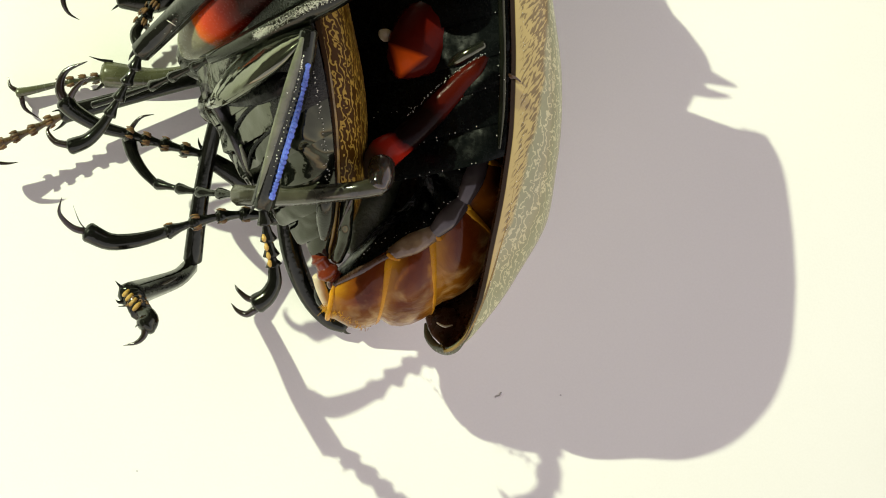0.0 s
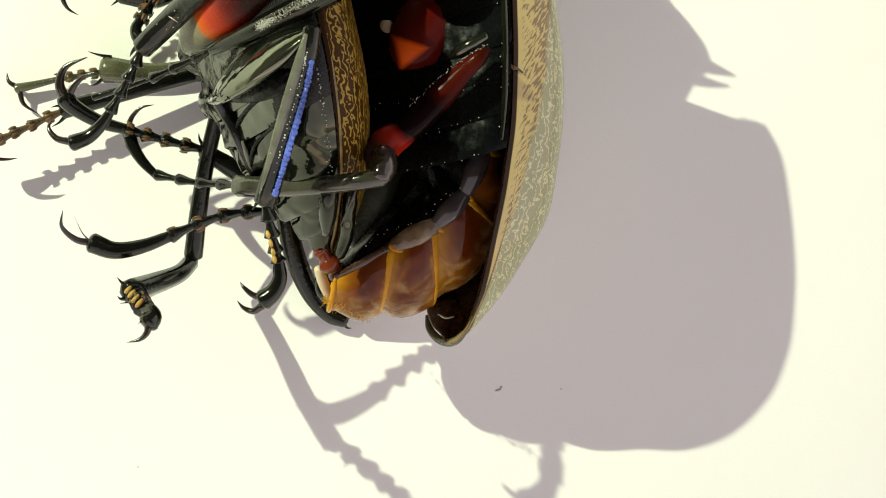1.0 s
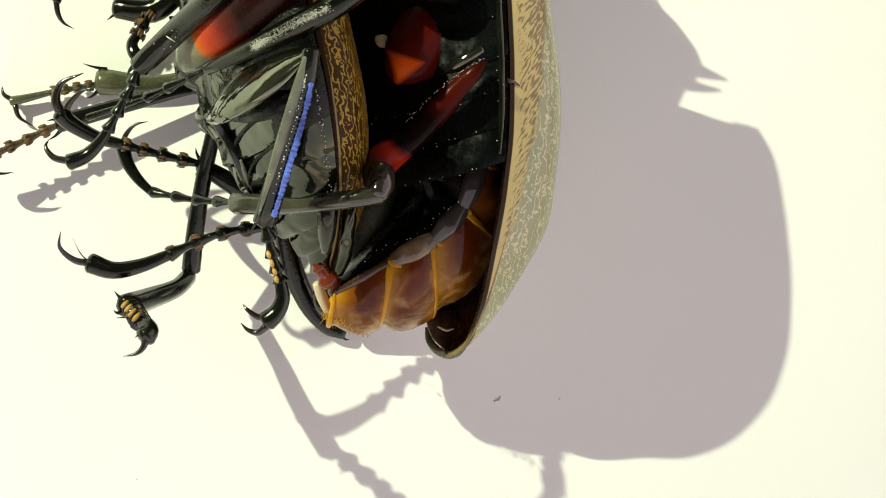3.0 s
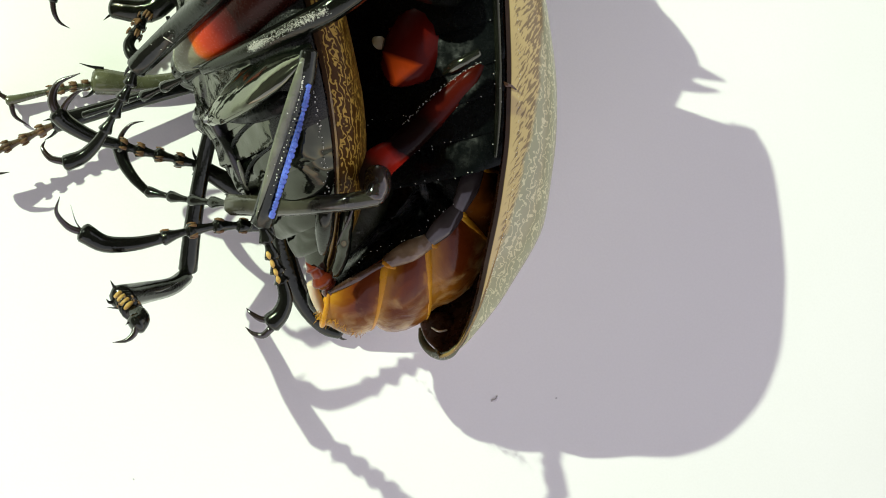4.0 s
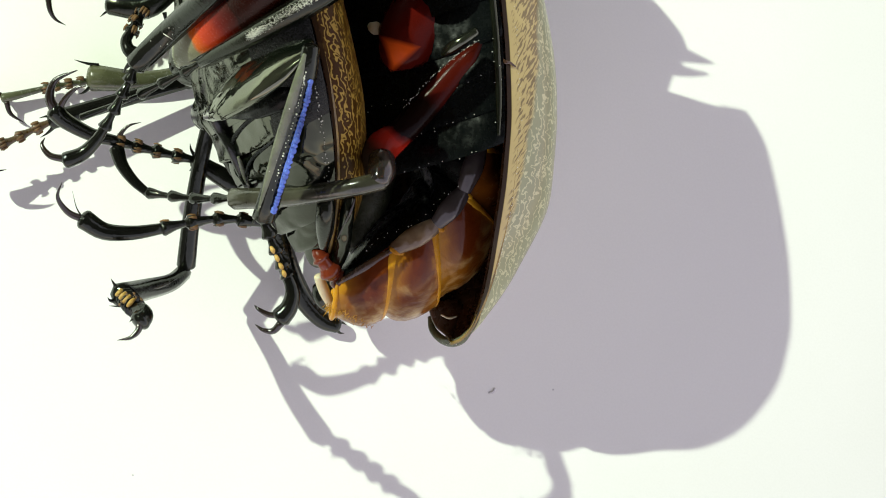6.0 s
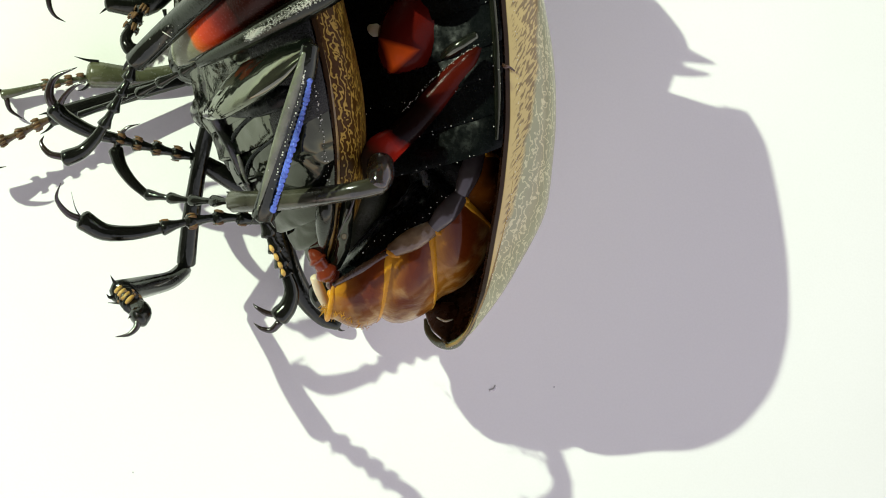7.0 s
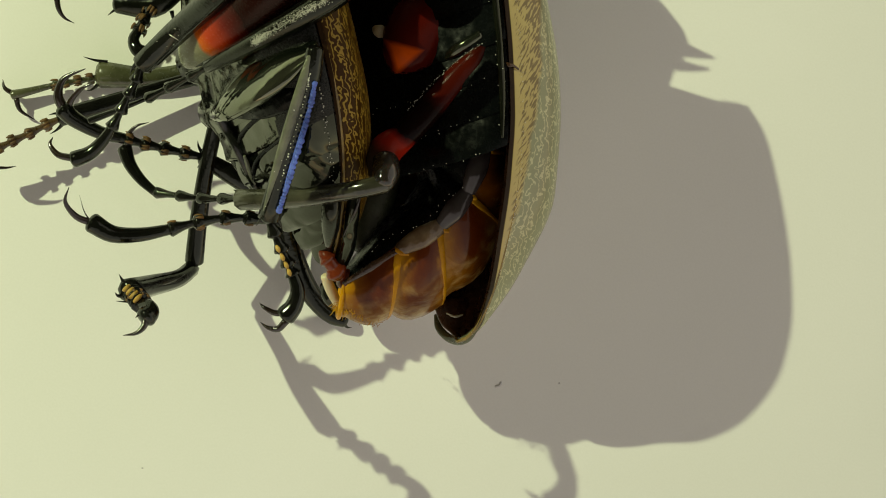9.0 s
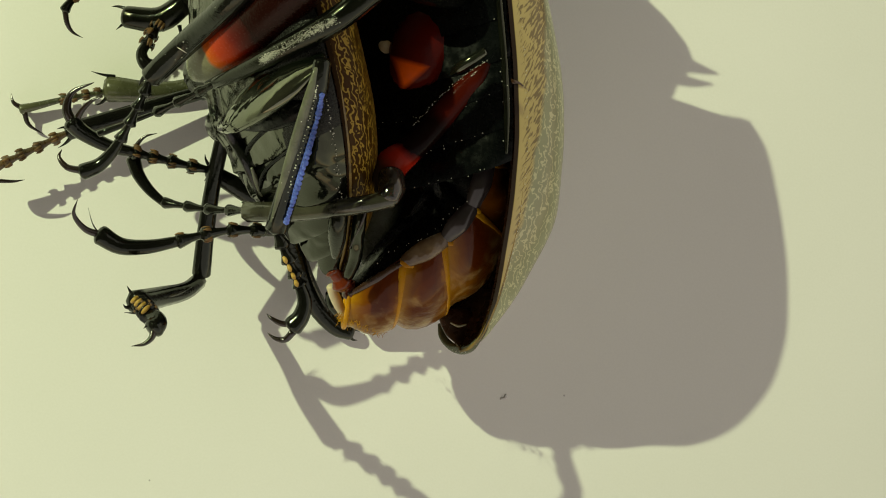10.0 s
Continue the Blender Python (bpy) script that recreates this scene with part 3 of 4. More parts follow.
tarsus_b = tarsus([(-12.32, 2.16, 18.00), (-11.94, 1.26, 17.78), (-11.56, 0.36, 17.55), (-11.21, -0.48, 17.42), (-10.95, -1.00, 17.32)],
                  [(-10.95, -1.00, 17.32), (-10.70, -1.91, 17.30), (-10.92, -2.78, 17.25), (-11.37, -3.33, 17.15)],
                  [([(-11.31, -3.14, 17.15), (-11.98, -3.20, 17.05), (-12.62, -2.88, 16.95), (-12.88, -2.63, 16.84)], 0.22), ([(-11.37, -3.65, 17.15), (-11.82, -4.12, 16.95), (-12.40, -4.06, 16.85), (-12.85, -3.74, 16.75)], 0.24)],
                  female, 0.42, 0.62, fuzz=False)
for run in ([(-11.92, 0.70, 18.30), (-11.82, 0.52, 18.40), (-11.76, 0.35, 18.30)], [(-11.66, 0.25, 18.20), (-11.57, 0.03, 18.30), (-11.51, -0.13, 18.20)], [(-11.44, -0.23, 18.10), (-11.35, -0.42, 18.20), (-11.28, -0.58, 18.10)], [(-11.25, -0.64, 18.10), (-11.19, -0.83, 18.20), (-11.13, -1.00, 18.00)]):
    part("pad", limb(run, [0.08, 0.14, 0.06], sides=8), GOLD, tarsus_b, "yellow hairy pad")
# the shin behind it, with the long claw joint that sways
leg(female, None, ([(-7.45, 3.68, 7.50), (-9.62, 2.80, 8.60), (-12.00, 1.97, 9.60)], [0.5, 0.55, 0.6]))
tarsus_a = tarsus([(-12.15, 1.99, 11.30), (-13.78, 2.21, 11.64), (-15.17, 2.21, 12.05), (-16.76, 1.95, 12.46), (-18.27, 1.57, 12.80)],
                  [(-18.27, 1.57, 12.80), (-19.87, 1.30, 13.00), (-21.48, 1.35, 13.25), (-22.67, 2.04, 13.40)],
                  [([(-22.67, 2.04, 13.40), (-23.54, 2.41, 13.68), (-24.12, 3.27, 14.14), (-23.84, 4.15, 14.60)], 0.24), ([(-22.73, 2.11, 13.40), (-23.08, 2.71, 13.77), (-23.27, 3.66, 14.32)], 0.05)],
                  female, 0.40, 0.62)
# low leg that reaches upwards
low_leg = leg(female, ([(-15.46, 8.58, 7.80), (-16.22, 5.27, 6.50), (-16.76, 2.06, 5.45), (-17.10, -0.71, 4.50)], [0.49, 0.51, 0.57, 0.62]),
              ([(-17.23, -1.13, 4.70), (-18.06, -1.71, 6.75), (-19.47, -1.96, 9.37), (-20.70, -2.13, 12.30)], [0.55, 0.6, 0.7, 0.8]),
              [[(-20.83, -1.80, 12.30), (-21.05, -1.45, 12.43), (-21.20, -1.14, 12.58)], [(-21.09, -2.46, 12.30), (-21.31, -2.42, 12.50), (-21.43, -2.23, 12.67)], [(-19.84, -2.60, 12.30), (-20.55, -2.75, 13.08), (-21.28, -2.68, 13.58)]], LEG, LEG, True)
low_tarsus = tarsus([(-20.35, -2.25, 12.50), (-20.23, -2.31, 13.33), (-20.06, -2.38, 14.25), (-19.87, -2.50, 15.08), (-19.66, -2.68, 15.75)],
                    [(-19.66, -2.68, 15.75), (-19.25, -2.82, 16.17), (-19.11, -3.12, 16.50), (-19.35, -3.42, 16.75)],
                    [([(-19.35, -3.42, 16.75), (-19.46, -3.93, 16.92), (-19.90, -4.30, 17.00), (-20.62, -4.42, 17.00)], 0.24), ([(-19.60, -3.17, 16.67), (-19.78, -3.29, 16.83), (-19.93, -3.43, 16.92)], 0.1)],
                    female, 0.55, 0.62)
for run in ([(-17.64, -1.47, 6.71), (-18.52, -1.84, 8.53), (-19.58, -2.00, 10.34), (-20.39, -2.11, 12.02)], [(-17.67, -1.96, 6.16), (-18.49, -2.26, 7.83), (-19.41, -2.39, 9.65), (-19.99, -2.50, 11.18)]):
    part("shin_ridge", limb(run, [0.08, 0.12, 0.13, 0.1], sides=8), KHAKI, low_leg[1], "pale olive ridge")
for run in ([(-20.85, -2.06, 13.58), (-20.68, -1.91, 13.75), (-20.53, -1.76, 13.58)], [(-20.60, -2.21, 14.33), (-20.40, -2.03, 14.50), (-20.25, -1.89, 14.33)], [(-20.35, -2.39, 15.17), (-20.14, -2.22, 15.33), (-19.96, -2.03, 15.17)], [(-20.06, -2.57, 15.92), (-19.86, -2.36, 16.08), (-19.68, -2.19, 15.92)]):
    part("pad", limb(run, [0.1, 0.15, 0.1], sides=8), GOLD, low_tarsus, "yellow hairy pad")
# folded parts of the far hind leg, added to darken the wing case's shaded tail end
part("femur", limb([(-8.70, 3.43, 16.60), (-8.76, 2.69, 16.60), (-8.75, 1.69, 15.40), (-8.76, 0.67, 14.20)], [0.5, 0.56, 0.54, 0.3], sides=14), BLACK, female, "glossy black thigh folded over the tail end")
part("tibia", limb([(-7.39, 3.50, 16.40), (-7.46, 2.68, 16.00), (-7.53, 1.68, 14.80), (-7.62, 0.47, 13.40), (-7.98, -0.58, 12.30)], [0.36, 0.42, 0.44, 0.46, 0.4], sides=12), DARK, female, "slim black shin folded over the tail end")
part("hair_fringe", limb([(-7.09, 3.43, 16.90), (-7.36, 2.59, 16.50), (-7.69, 1.79, 15.40), (-7.95, 1.11, 14.60)], [0.06, 0.11, 0.1, 0.04], sides=8), ASH, female, "thin grey translucent edge")
# middle lower leg with a big open claw
leg(female, None, ([(-11.85, 3.50, 5.20), (-13.82, 4.40, 5.60), (-16.46, 5.92, 6.20)], [0.75, 0.72, 0.5]), [[(-16.46, 6.17, 6.30), (-16.70, 6.62, 6.50), (-16.76, 6.98, 6.60)], [(-16.37, 5.86, 6.00), (-16.66, 5.47, 5.80), (-16.84, 5.29, 5.60)]])
tarsus([(-16.57, 5.99, 6.30), (-17.82, 6.26, 6.60), (-19.06, 6.53, 6.90), (-20.22, 6.80, 7.20), (-21.23, 7.07, 7.50)],
       [(-21.23, 7.07, 7.50), (-22.78, 7.47, 7.80), (-24.27, 8.28, 8.20), (-24.85, 8.89, 8.40)],
       [([(-24.85, 8.89, 8.40), (-25.15, 9.69, 8.70), (-24.74, 10.70, 9.00), (-23.41, 11.27, 9.40)], 0.36), ([(-24.65, 8.75, 8.40), (-24.26, 9.52, 8.80), (-23.57, 10.15, 9.20), (-22.87, 10.38, 9.50)], 0.22)],
       female, 0.42, 0.62)
# fore leg in front, held up
leg(female, ([(-9.00, 20.74, 12.00), (-11.07, 18.96, 14.50), (-13.31, 15.78, 23.00)], [1.0, 1.1, 0.8]), ([(-13.46, 15.84, 23.00), (-15.15, 14.45, 21.00), (-17.45, 12.84, 17.60), (-19.50, 11.08, 16.00)], [0.72, 0.74, 0.72, 0.66]),
    [[(-19.82, 11.14, 16.00), (-20.09, 10.84, 15.80), (-20.23, 10.59, 15.60)]], LEG, LEG, True, 0)
# sky reflection on the fore shin as a blue strip
facet([(-14.84, 14.41, 21.30), (-15.95, 13.55, 19.90), (-17.11, 12.62, 18.20)], 0.25, BLUE, female, "blue face of the shin, sky reflection put into its colour")
# glints on the fore shin, put in as pale beads
bead_row("knob_glint_row", [(-14.98, 14.42, 21.70), (-15.94, 13.81, 20.30), (-17.41, 12.86, 18.35), (-18.58, 11.92, 17.10)], 46, 0.034, 0.17, GLINT, female)
part("shin_ring", limb([(-17.84, 12.57, 18.35), (-17.59, 12.41, 18.45), (-17.35, 12.27, 18.30)], [0.02, 0.03, 0.02], sides=6), GLINT, female, "pale ring line")
tarsus([(-19.58, 10.96, 15.90), (-19.92, 10.11, 15.60), (-20.39, 9.25, 15.40), (-20.86, 8.36, 15.10), (-21.40, 7.46, 14.80)],
       [(-21.40, 7.46, 14.80), (-21.88, 6.76, 14.60), (-22.64, 6.04, 14.40), (-23.58, 5.65, 14.30)],
       [([(-23.58, 5.72, 14.30), (-24.48, 5.91, 14.20), (-24.97, 6.50, 14.10), (-24.82, 6.96, 14.00)], 0.24), ([(-23.40, 5.52, 14.20), (-23.87, 5.66, 14.00), (-24.20, 5.85, 13.90)], 0.16)],
       female, 0.36, 0.5, fuzz=False)
# broad lit thigh of the middle leg
THIGH = banded_material("banded thigh chitin", (-17.06, 11.43, 13.60), (-10.65, 15.68, 24.00), [(0.16, (0.21, 0.22, 0.15)), (0.30, (0.18, 0.17, 0.10)), (0.325, (0.50, 0.10, 0.006)), (0.42, (0.40, 0.035, 0.003)), (0.55, (0.11, 0.006, 0.002)), (0.66, (0.012, 0.002, 0.001))], (-10.85, 7.29, 0.0), 0.2, 1.22, 0.08)
part("femur", limb([(-10.65, 15.68, 24.00), (-12.72, 14.19, 21.40), (-14.44, 13.14, 19.00), (-15.50, 12.50, 17.20), (-16.50, 11.90, 15.20), (-17.06, 11.43, 13.60)], [1.3, 1.6, 1.58, 1.45, 1.15, 0.5], sides=24, steps=6, squash=0.8), THIGH, female, "dark thigh with an orange red band and a pale olive end")
# two far fore legs near the paper
leg(female, ([(-14.49, 13.85, 6.00), (-16.36, 12.66, 3.00), (-17.71, 11.75, 1.30)], [0.9, 0.9, 0.75]), ([(-17.53, 11.83, 1.30), (-20.12, 11.38, 1.00), (-23.23, 11.55, 0.95)], [0.5, 0.66, 0.92]),
    [[(-22.84, 12.31, 1.20), (-23.67, 12.44, 1.30), (-24.39, 12.65, 1.30)], [(-23.42, 10.92, 0.90), (-23.87, 10.55, 0.80), (-24.25, 10.45, 0.70)]], OLIVE, OLIVE, True)
tarsus([(-23.41, 11.36, 1.00), (-24.14, 11.20, 1.00), (-24.94, 11.05, 1.00), (-25.74, 10.90, 1.00), (-26.39, 10.78, 1.00)],
       [(-26.39, 10.78, 1.00), (-27.42, 10.52, 0.90), (-28.33, 10.29, 0.90), (-29.01, 10.14, 0.90)],
       [([(-28.94, 10.22, 0.90), (-29.52, 10.58, 0.90), (-29.66, 11.17, 0.90)], 0.2), ([(-28.80, 9.92, 0.90), (-28.55, 9.12, 0.70), (-27.58, 8.48, 0.40)], 0.2)], female, 0.3, 0.34, OLIVE)
leg(female, ([(-14.53, 12.23, 4.00), (-16.00, 11.75, 3.00), (-17.14, 11.26, 2.00)], [0.7, 0.7, 0.6]), ([(-17.14, 11.26, 2.00), (-21.47, 9.91, 2.60), (-25.64, 8.58, 3.20)], [0.5, 0.52, 0.6]),
    [[(-25.52, 8.75, 3.30), (-25.97, 8.82, 3.40), (-26.40, 8.71, 3.40)], [(-25.55, 8.15, 3.10), (-25.93, 7.79, 2.90), (-26.41, 7.50, 2.80)]], LEG, LEG)
tarsus([(-25.71, 8.50, 3.20), (-26.78, 7.99, 3.20), (-27.85, 7.44, 3.20), (-28.92, 6.93, 3.20), (-29.80, 6.50, 3.20)],
       [(-29.80, 6.50, 3.20), (-30.40, 6.17, 3.20), (-31.11, 5.84, 3.20)], [([(-31.11, 5.84, 3.20), (-30.52, 5.41, 3.20), (-29.30, 5.31, 3.10), (-28.53, 5.42, 3.00)], 0.2)], female, 0.34, 0.45, TARSAL)
# spiny fore shin and its hooked foot at the head end
leg(female, ([(-14.42, 18.39, 9.00), (-16.49, 17.32, 9.00), (-17.86, 16.27, 9.00)], [0.8, 0.8, 0.7]), ([(-17.86, 16.27, 9.00), (-19.42, 15.27, 8.60), (-21.50, 15.46, 8.20)], [0.7, 0.8, 0.7]),
    [[(-21.33, 15.29, 8.20), (-21.83, 14.96, 8.00), (-22.17, 14.68, 8.00)], [(-18.23, 14.94, 8.60), (-18.14, 14.41, 8.40), (-18.11, 14.15, 8.20)], [(-21.33, 15.91, 8.20), (-22.02, 16.13, 8.00), (-22.43, 16.12, 8.00)]], BLACK, BLACK)
tarsus([(-19.16, 15.29, 9.00), (-19.56, 14.71, 9.20), (-19.95, 14.14, 9.40), (-20.21, 13.57, 9.60)],
       [(-20.14, 13.71, 9.60), (-20.47, 13.07, 9.80), (-20.26, 12.44, 10.00), (-19.65, 12.11, 10.00)], [([(-20.31, 12.69, 10.20), (-20.24, 12.18, 10.30), (-19.98, 11.75, 10.20)], 0.12)], female, 0.42, 0.5)
tarsus([(-23.23, 17.98, 6.00), (-23.93, 17.61, 6.00), (-24.45, 17.26, 6.00), (-24.97, 16.83, 6.00)], [(-24.97, 16.83, 6.00), (-25.32, 16.47, 6.00), (-25.53, 16.12, 6.00)],
       [([(-25.53, 16.12, 6.00), (-25.42, 15.30, 5.80), (-25.10, 14.76, 5.60), (-24.50, 14.43, 5.40)], 0.2)], female, 0.3, 0.35)
# lower hind shin resting on the paper, under the abdomen
leg(female, None, ([(-11.29, 2.76, 3.00), (-10.73, -0.23, 2.20), (-9.59, -2.90, 1.30), (-8.26, -4.45, 0.90), (-7.20, -4.93, 0.80)], [0.7, 0.72, 0.7, 0.62, 0.5]),
    [[(-7.20, -4.77, 0.80), (-6.89, -4.71, 0.70), (-6.57, -4.88, 0.50)], [(-7.27, -5.16, 0.70), (-7.03, -5.41, 0.50), (-6.72, -5.46, 0.30)]])

# ---------------------------------------------------------------- upper beetle of the pair (the male)
MBODY = Body(tail=(-0.90, -5.65, 9.70), length=30.33,
             half=[(0.000, 0.10), (0.009, 0.83), (0.032, 1.83), (0.064, 2.85), (0.136, 5.24), (0.248, 7.45), (0.355, 8.48), (0.461, 8.83), (0.566, 8.80), (0.672, 8.63), (0.768, 8.37), (0.864, 7.96), (0.939, 7.28), (0.980, 6.87), (1.000, 6.45)],
             margin=[(0.000, 0.00), (0.009, 0.18), (0.032, 0.26), (0.064, 0.12), (0.136, -0.65), (0.248, -1.32), (0.355, -1.43), (0.461, -1.38), (0.566, -1.44), (0.672, -1.60), (0.768, -1.72), (0.864, -1.68), (0.939, -1.58), (0.990, -1.32), (1.000, -1.32)],
             back=[(0, 0.3), (0.05, 1.5), (0.15, 4.33), (0.3, 7.3), (0.5, 7.37), (0.8, 5.86), (1, 5.58)],
             belly=[(0, 0.3), (0.1, 3.0), (0.3, 6.0), (0.5, 6.9), (0.7, 7.2), (1, 6.6)],
             lean=0.0, roll=23.5, hollow=4.0, crown=0.637, flank=0.925, slant=0.23, squeeze=1.044, pinch=0.2)
male = thing("beetle", (0.62, 5.42, 0.00), "pale maze-patterned beetle with amber abdomen, mounted on its mate", "beetle", "mating beetles")
wing_case(MBODY, 1, SHELL_PALE, male, "pale tan and grey green wing case with a maze of lines")
wing_case(MBODY, -1, SHELL_PALE, male, "pale tan and grey green wing case with a maze of lines")
for u0, u1 in ((0.40, 0.47), (0.47, 0.54), (0.54, 0.60)):
    belly_plate(MBODY, u0, u1, SATIN, male, "sternite", 0.25)
belly_plate(MBODY, 0.60, 0.68, SATIN, male, "hind_coxa_plate", 0.5)
belly_plate(MBODY, 0.68, 1.0, SATIN, male, "metasternum", 0.5)


def neck_shield(parent):
    """Neck shield, narrower than the wing cases; a forked spine on its upper hind corner."""
    bm = bmesh.new()
    rows = []
    #                 y,    x,     z,    half depth, half width
    for y, x, z, a, b in spline([(20.0, -1.3, 10.0, 2.9, 3.95), (21.7, -1.65, 10.2, 3.1, 4.45), (23.3, -1.74, 10.4, 3.3, 5.0), (24.6, -2.4, 10.35, 3.2, 4.8), (25.9, -3.3, 10.3, 3.0, 4.2), (28.6, -3.9, 10.1, 2.5, 3.3), (30.4, -4.2, 10.0, 1.8, 2.2)], 5):
        rows.append([bm.verts.new((x + a * math.cos(g), y + 0.5 * math.cos(g), z + b * math.sin(g))) for g in (2 * math.pi * k / 32 for k in range(32))])
    for r0, r1 in zip(rows, rows[1:]):
        for k in range(32):
            bm.faces.new((r0[k], r0[(k + 1) % 32], r1[(k + 1) % 32], r1[k]))
    bm.faces.new(rows[0])
    bm.faces.new(rows[-1])
    shield = part("pronotum", bm, BLACK, parent, "black neck shield with a forked spine")
    for run, radii in (([(-1.1, 23.4, 14.1), (0.1, 23.2, 14.7), (1.22, 23.0, 15.0)], [0.7, 0.36, 0.07]), ([(-1.3, 22.2, 13.8), (-0.1, 22.2, 14.6), (0.95, 22.27, 14.95)], [0.6, 0.3, 0.07])):
        part("spine", limb(run, radii, sides=12), BLACK, shield)


neck_shield(male)
for u in (0.40, 0.47, 0.54):
    bead_row("hair_glint_line", [MBODY.at(u, a, 1, -0.2, under=True) for a in (24, 35, 50, 65, 80)], 20, 0.032, 0.13, GLINT, male, "row of pale short hairs")
part("head", limb([(-4.4, 30.8, 10.0), (-4.8, 33.0, 9.8), (-5.2, 35.4, 9.4)], [2.2, 2.1, 1.3], sides=18, squash=1.2), BLACK, male)


def ring_side(spine, k, t):
    """Outward direction of the rings: across the bend at first, straight across the tail further on."""
    n = len(spine) - 1
    d0 = Vector(spine[min(k + 1, n)][0]) - Vector(spine[max(k - 1, 0)][0])
    d1 = Vector(spine[min(k + 2, n)][0]) - Vector(spine[min(k, n)][0])
    d = d0.lerp(d1, t) if k + 1 <= n else d0
    across = Vector((-d.y, d.x, 0)).normalized()
    w = min(1.0, max(0.0, (k + t - 2.6) / 2.0))
    return across.lerp(Vector((-0.12, -1, 0)), w).normalized()


def abdomen(spine, parent):
    """Bent tail: rings along a curved line; dark plates on the inner side, amber skin on the outer, yellow joints between."""
    n = len(spine) - 1
    for i in range(n):
        a, b = spine[i], spine[i + 1]
        for name, a0, a1, mat, lab in (("tergite", -8, 188, AMBER if i > 2 else DEEP, "translucent amber ring of the abdomen"), ("sternite", 188, 352, SATIN, "black belly plate of the abdomen")):
            bm = bmesh.new()
            rows = []
            steps, na = 7, 18
            for k in range(steps + 1):
                t = k / steps
                p = Vector(lerp(np.array(a[0]), np.array(b[0]), t))
                out = ring_side(spine, i, t)
                bulge = 1.0 + 0.13 * math.sin(math.pi * min(1, t * 1.15)) - 0.05 * t
                wide, deep, inn = (lerp(a[m], b[m], t) for m in (1, 2, 3))
                low = curve_value([(0, 8.2), (4, 8.2), (5, 5.5), (6, 3.0)], i + t)
                square = curve_value([(0, 0.4), (3, 0.4), (5, 3.0), (6, 3.0)], i + t)
                row = []
                for j in range(na + 1):
                    ang = radians(lerp(a0, a1, j / na))
                    s, c = math.sin(ang), math.cos(ang)
                    dep = deep if s > 0 else inn
                    row.append(bm.verts.new(p + out * (s if c > 0 else math.copysign(abs(s) ** square, s)) * dep * bulge + Vector((0, 0, c * (wide if c > 0 else low) * (0.5 + 0.5 * bulge)))))
                rows.append(row)
            for r0, r1 in zip(rows, rows[1:]):
                for j in range(na):
                    bm.faces.new((r0[j], r0[j + 1], r1[j + 1], r1[j]))
            if name == "tergite":
                uv = bm.loops.layers.uv.new("skin")
                spot = {v: (j / na, k / steps) for k, row in enumerate(rows) for j, v in enumerate(row)}
                for f in bm.faces:
                    for loop in f.loops:
                        loop[uv].uv = spot[loop.vert]
            plate = part(name, bm, mat, parent, lab)
            if name == "tergite":
                ridge = bmesh.new()
                tube(ridge, [Vector(a[0]) + Vector((0, 0, a[1] * 1.0)), (Vector(a[0]) + Vector(b[0])) / 2 + Vector((0, 0, (a[1] + b[1]) / 2 * 1.05)), Vector(b[0]) + Vector((0, 0, b[1]))], [0.18, 0.26, 0.12] if i == 5 else [0.5, 0.66, 0.42], sides=16, squash=0.5)
                part("ridge", ridge, *((BROWN, plate, "dark brown side ridge") if i == 5 else (TAN, plate, "glossy tan side ridge") if i == 4 else (ASH, plate, "dark grey translucent side ridge")))
                if 0 < i < 5:
                    at = Vector(b[0]) + Vector((0.1, -0.15, b[1] + 0.12))
                    part("joint_spot", limb([at + Vector((-0.35, 0.12, 0)), at, at + Vector((0.4, -0.18, -0.1))], [0.12, 0.24, 0.1], sides=12, squash=0.4), HONEY, plate, "yellow spot on the joint")
        if 0 < i:
            c = Vector(a[0])
            nxt = spine[i + 1]
            skin = bmesh.new()
            edge = []
            for g in range(-5, 186, 5):
                wide_t = max(0.006, 0.006 + 0.035 * noise.noise(Vector((g * 0.05, i * 3.7, 0)))) + 0.08 * max(0, math.cos(radians(g))) ** 10
                row = []
                for t in (-0.05, 0.0, wide_t * 0.5, wide_t, wide_t + 0.03):
                    q = c.lerp(Vector(nxt[0]), t)
                    swell = 1.0 + 0.13 * math.sin(math.pi * min(1, max(t, 0) * 1.15)) - 0.05 * t + (0.006 if 0 <= t <= wide_t else -0.03)
                    row.append(skin.verts.new(q + ring_side(spine, i, max(t, 0)) * math.sin(radians(g)) * lerp(a[2], nxt[2], t) * swell
                                              + Vector((0, 0, math.cos(radians(g)) * lerp(a[1], nxt[1], t) * (0.5 + 0.5 * swell)))))
                edge.append(row)
            for r0, r1 in zip(edge, edge[1:]):
                for j in range(4):
                    skin.faces.new((r0[j], r0[j + 1], r1[j + 1], r1[j]))
            part("joint_skin", skin, HONEY, parent, "yellow skin between the rings")
    end, size, deep, inn = spine[-1]
    out = ring_side(spine, n - 1, 1.0)
    lip = [Vector(end) + out * math.sin(radians(g)) * (deep if g < 180 else inn) * 0.96 + Vector((0, 0, math.cos(radians(g)) * size * 0.98)) for g in range(0, 360, 15)]
    plug = bmesh.new()
    centre = plug.verts.new(Vector(end) + Vector((0.25, 0.1, 0)))
    ring = [plug.verts.new(v) for v in lip]
    for k in range(len(ring)):
        plug.faces.new((ring[k], ring[(k + 1) % len(ring)], centre))
    part("end_plate", plug, HONEY, parent, "yellow end of the abdomen")
    part("lip", limb(lip[:12], [0.08] + [0.16] * 10 + [0.08], sides=8, steps=2), HONEY, parent, "thick yellow lip")


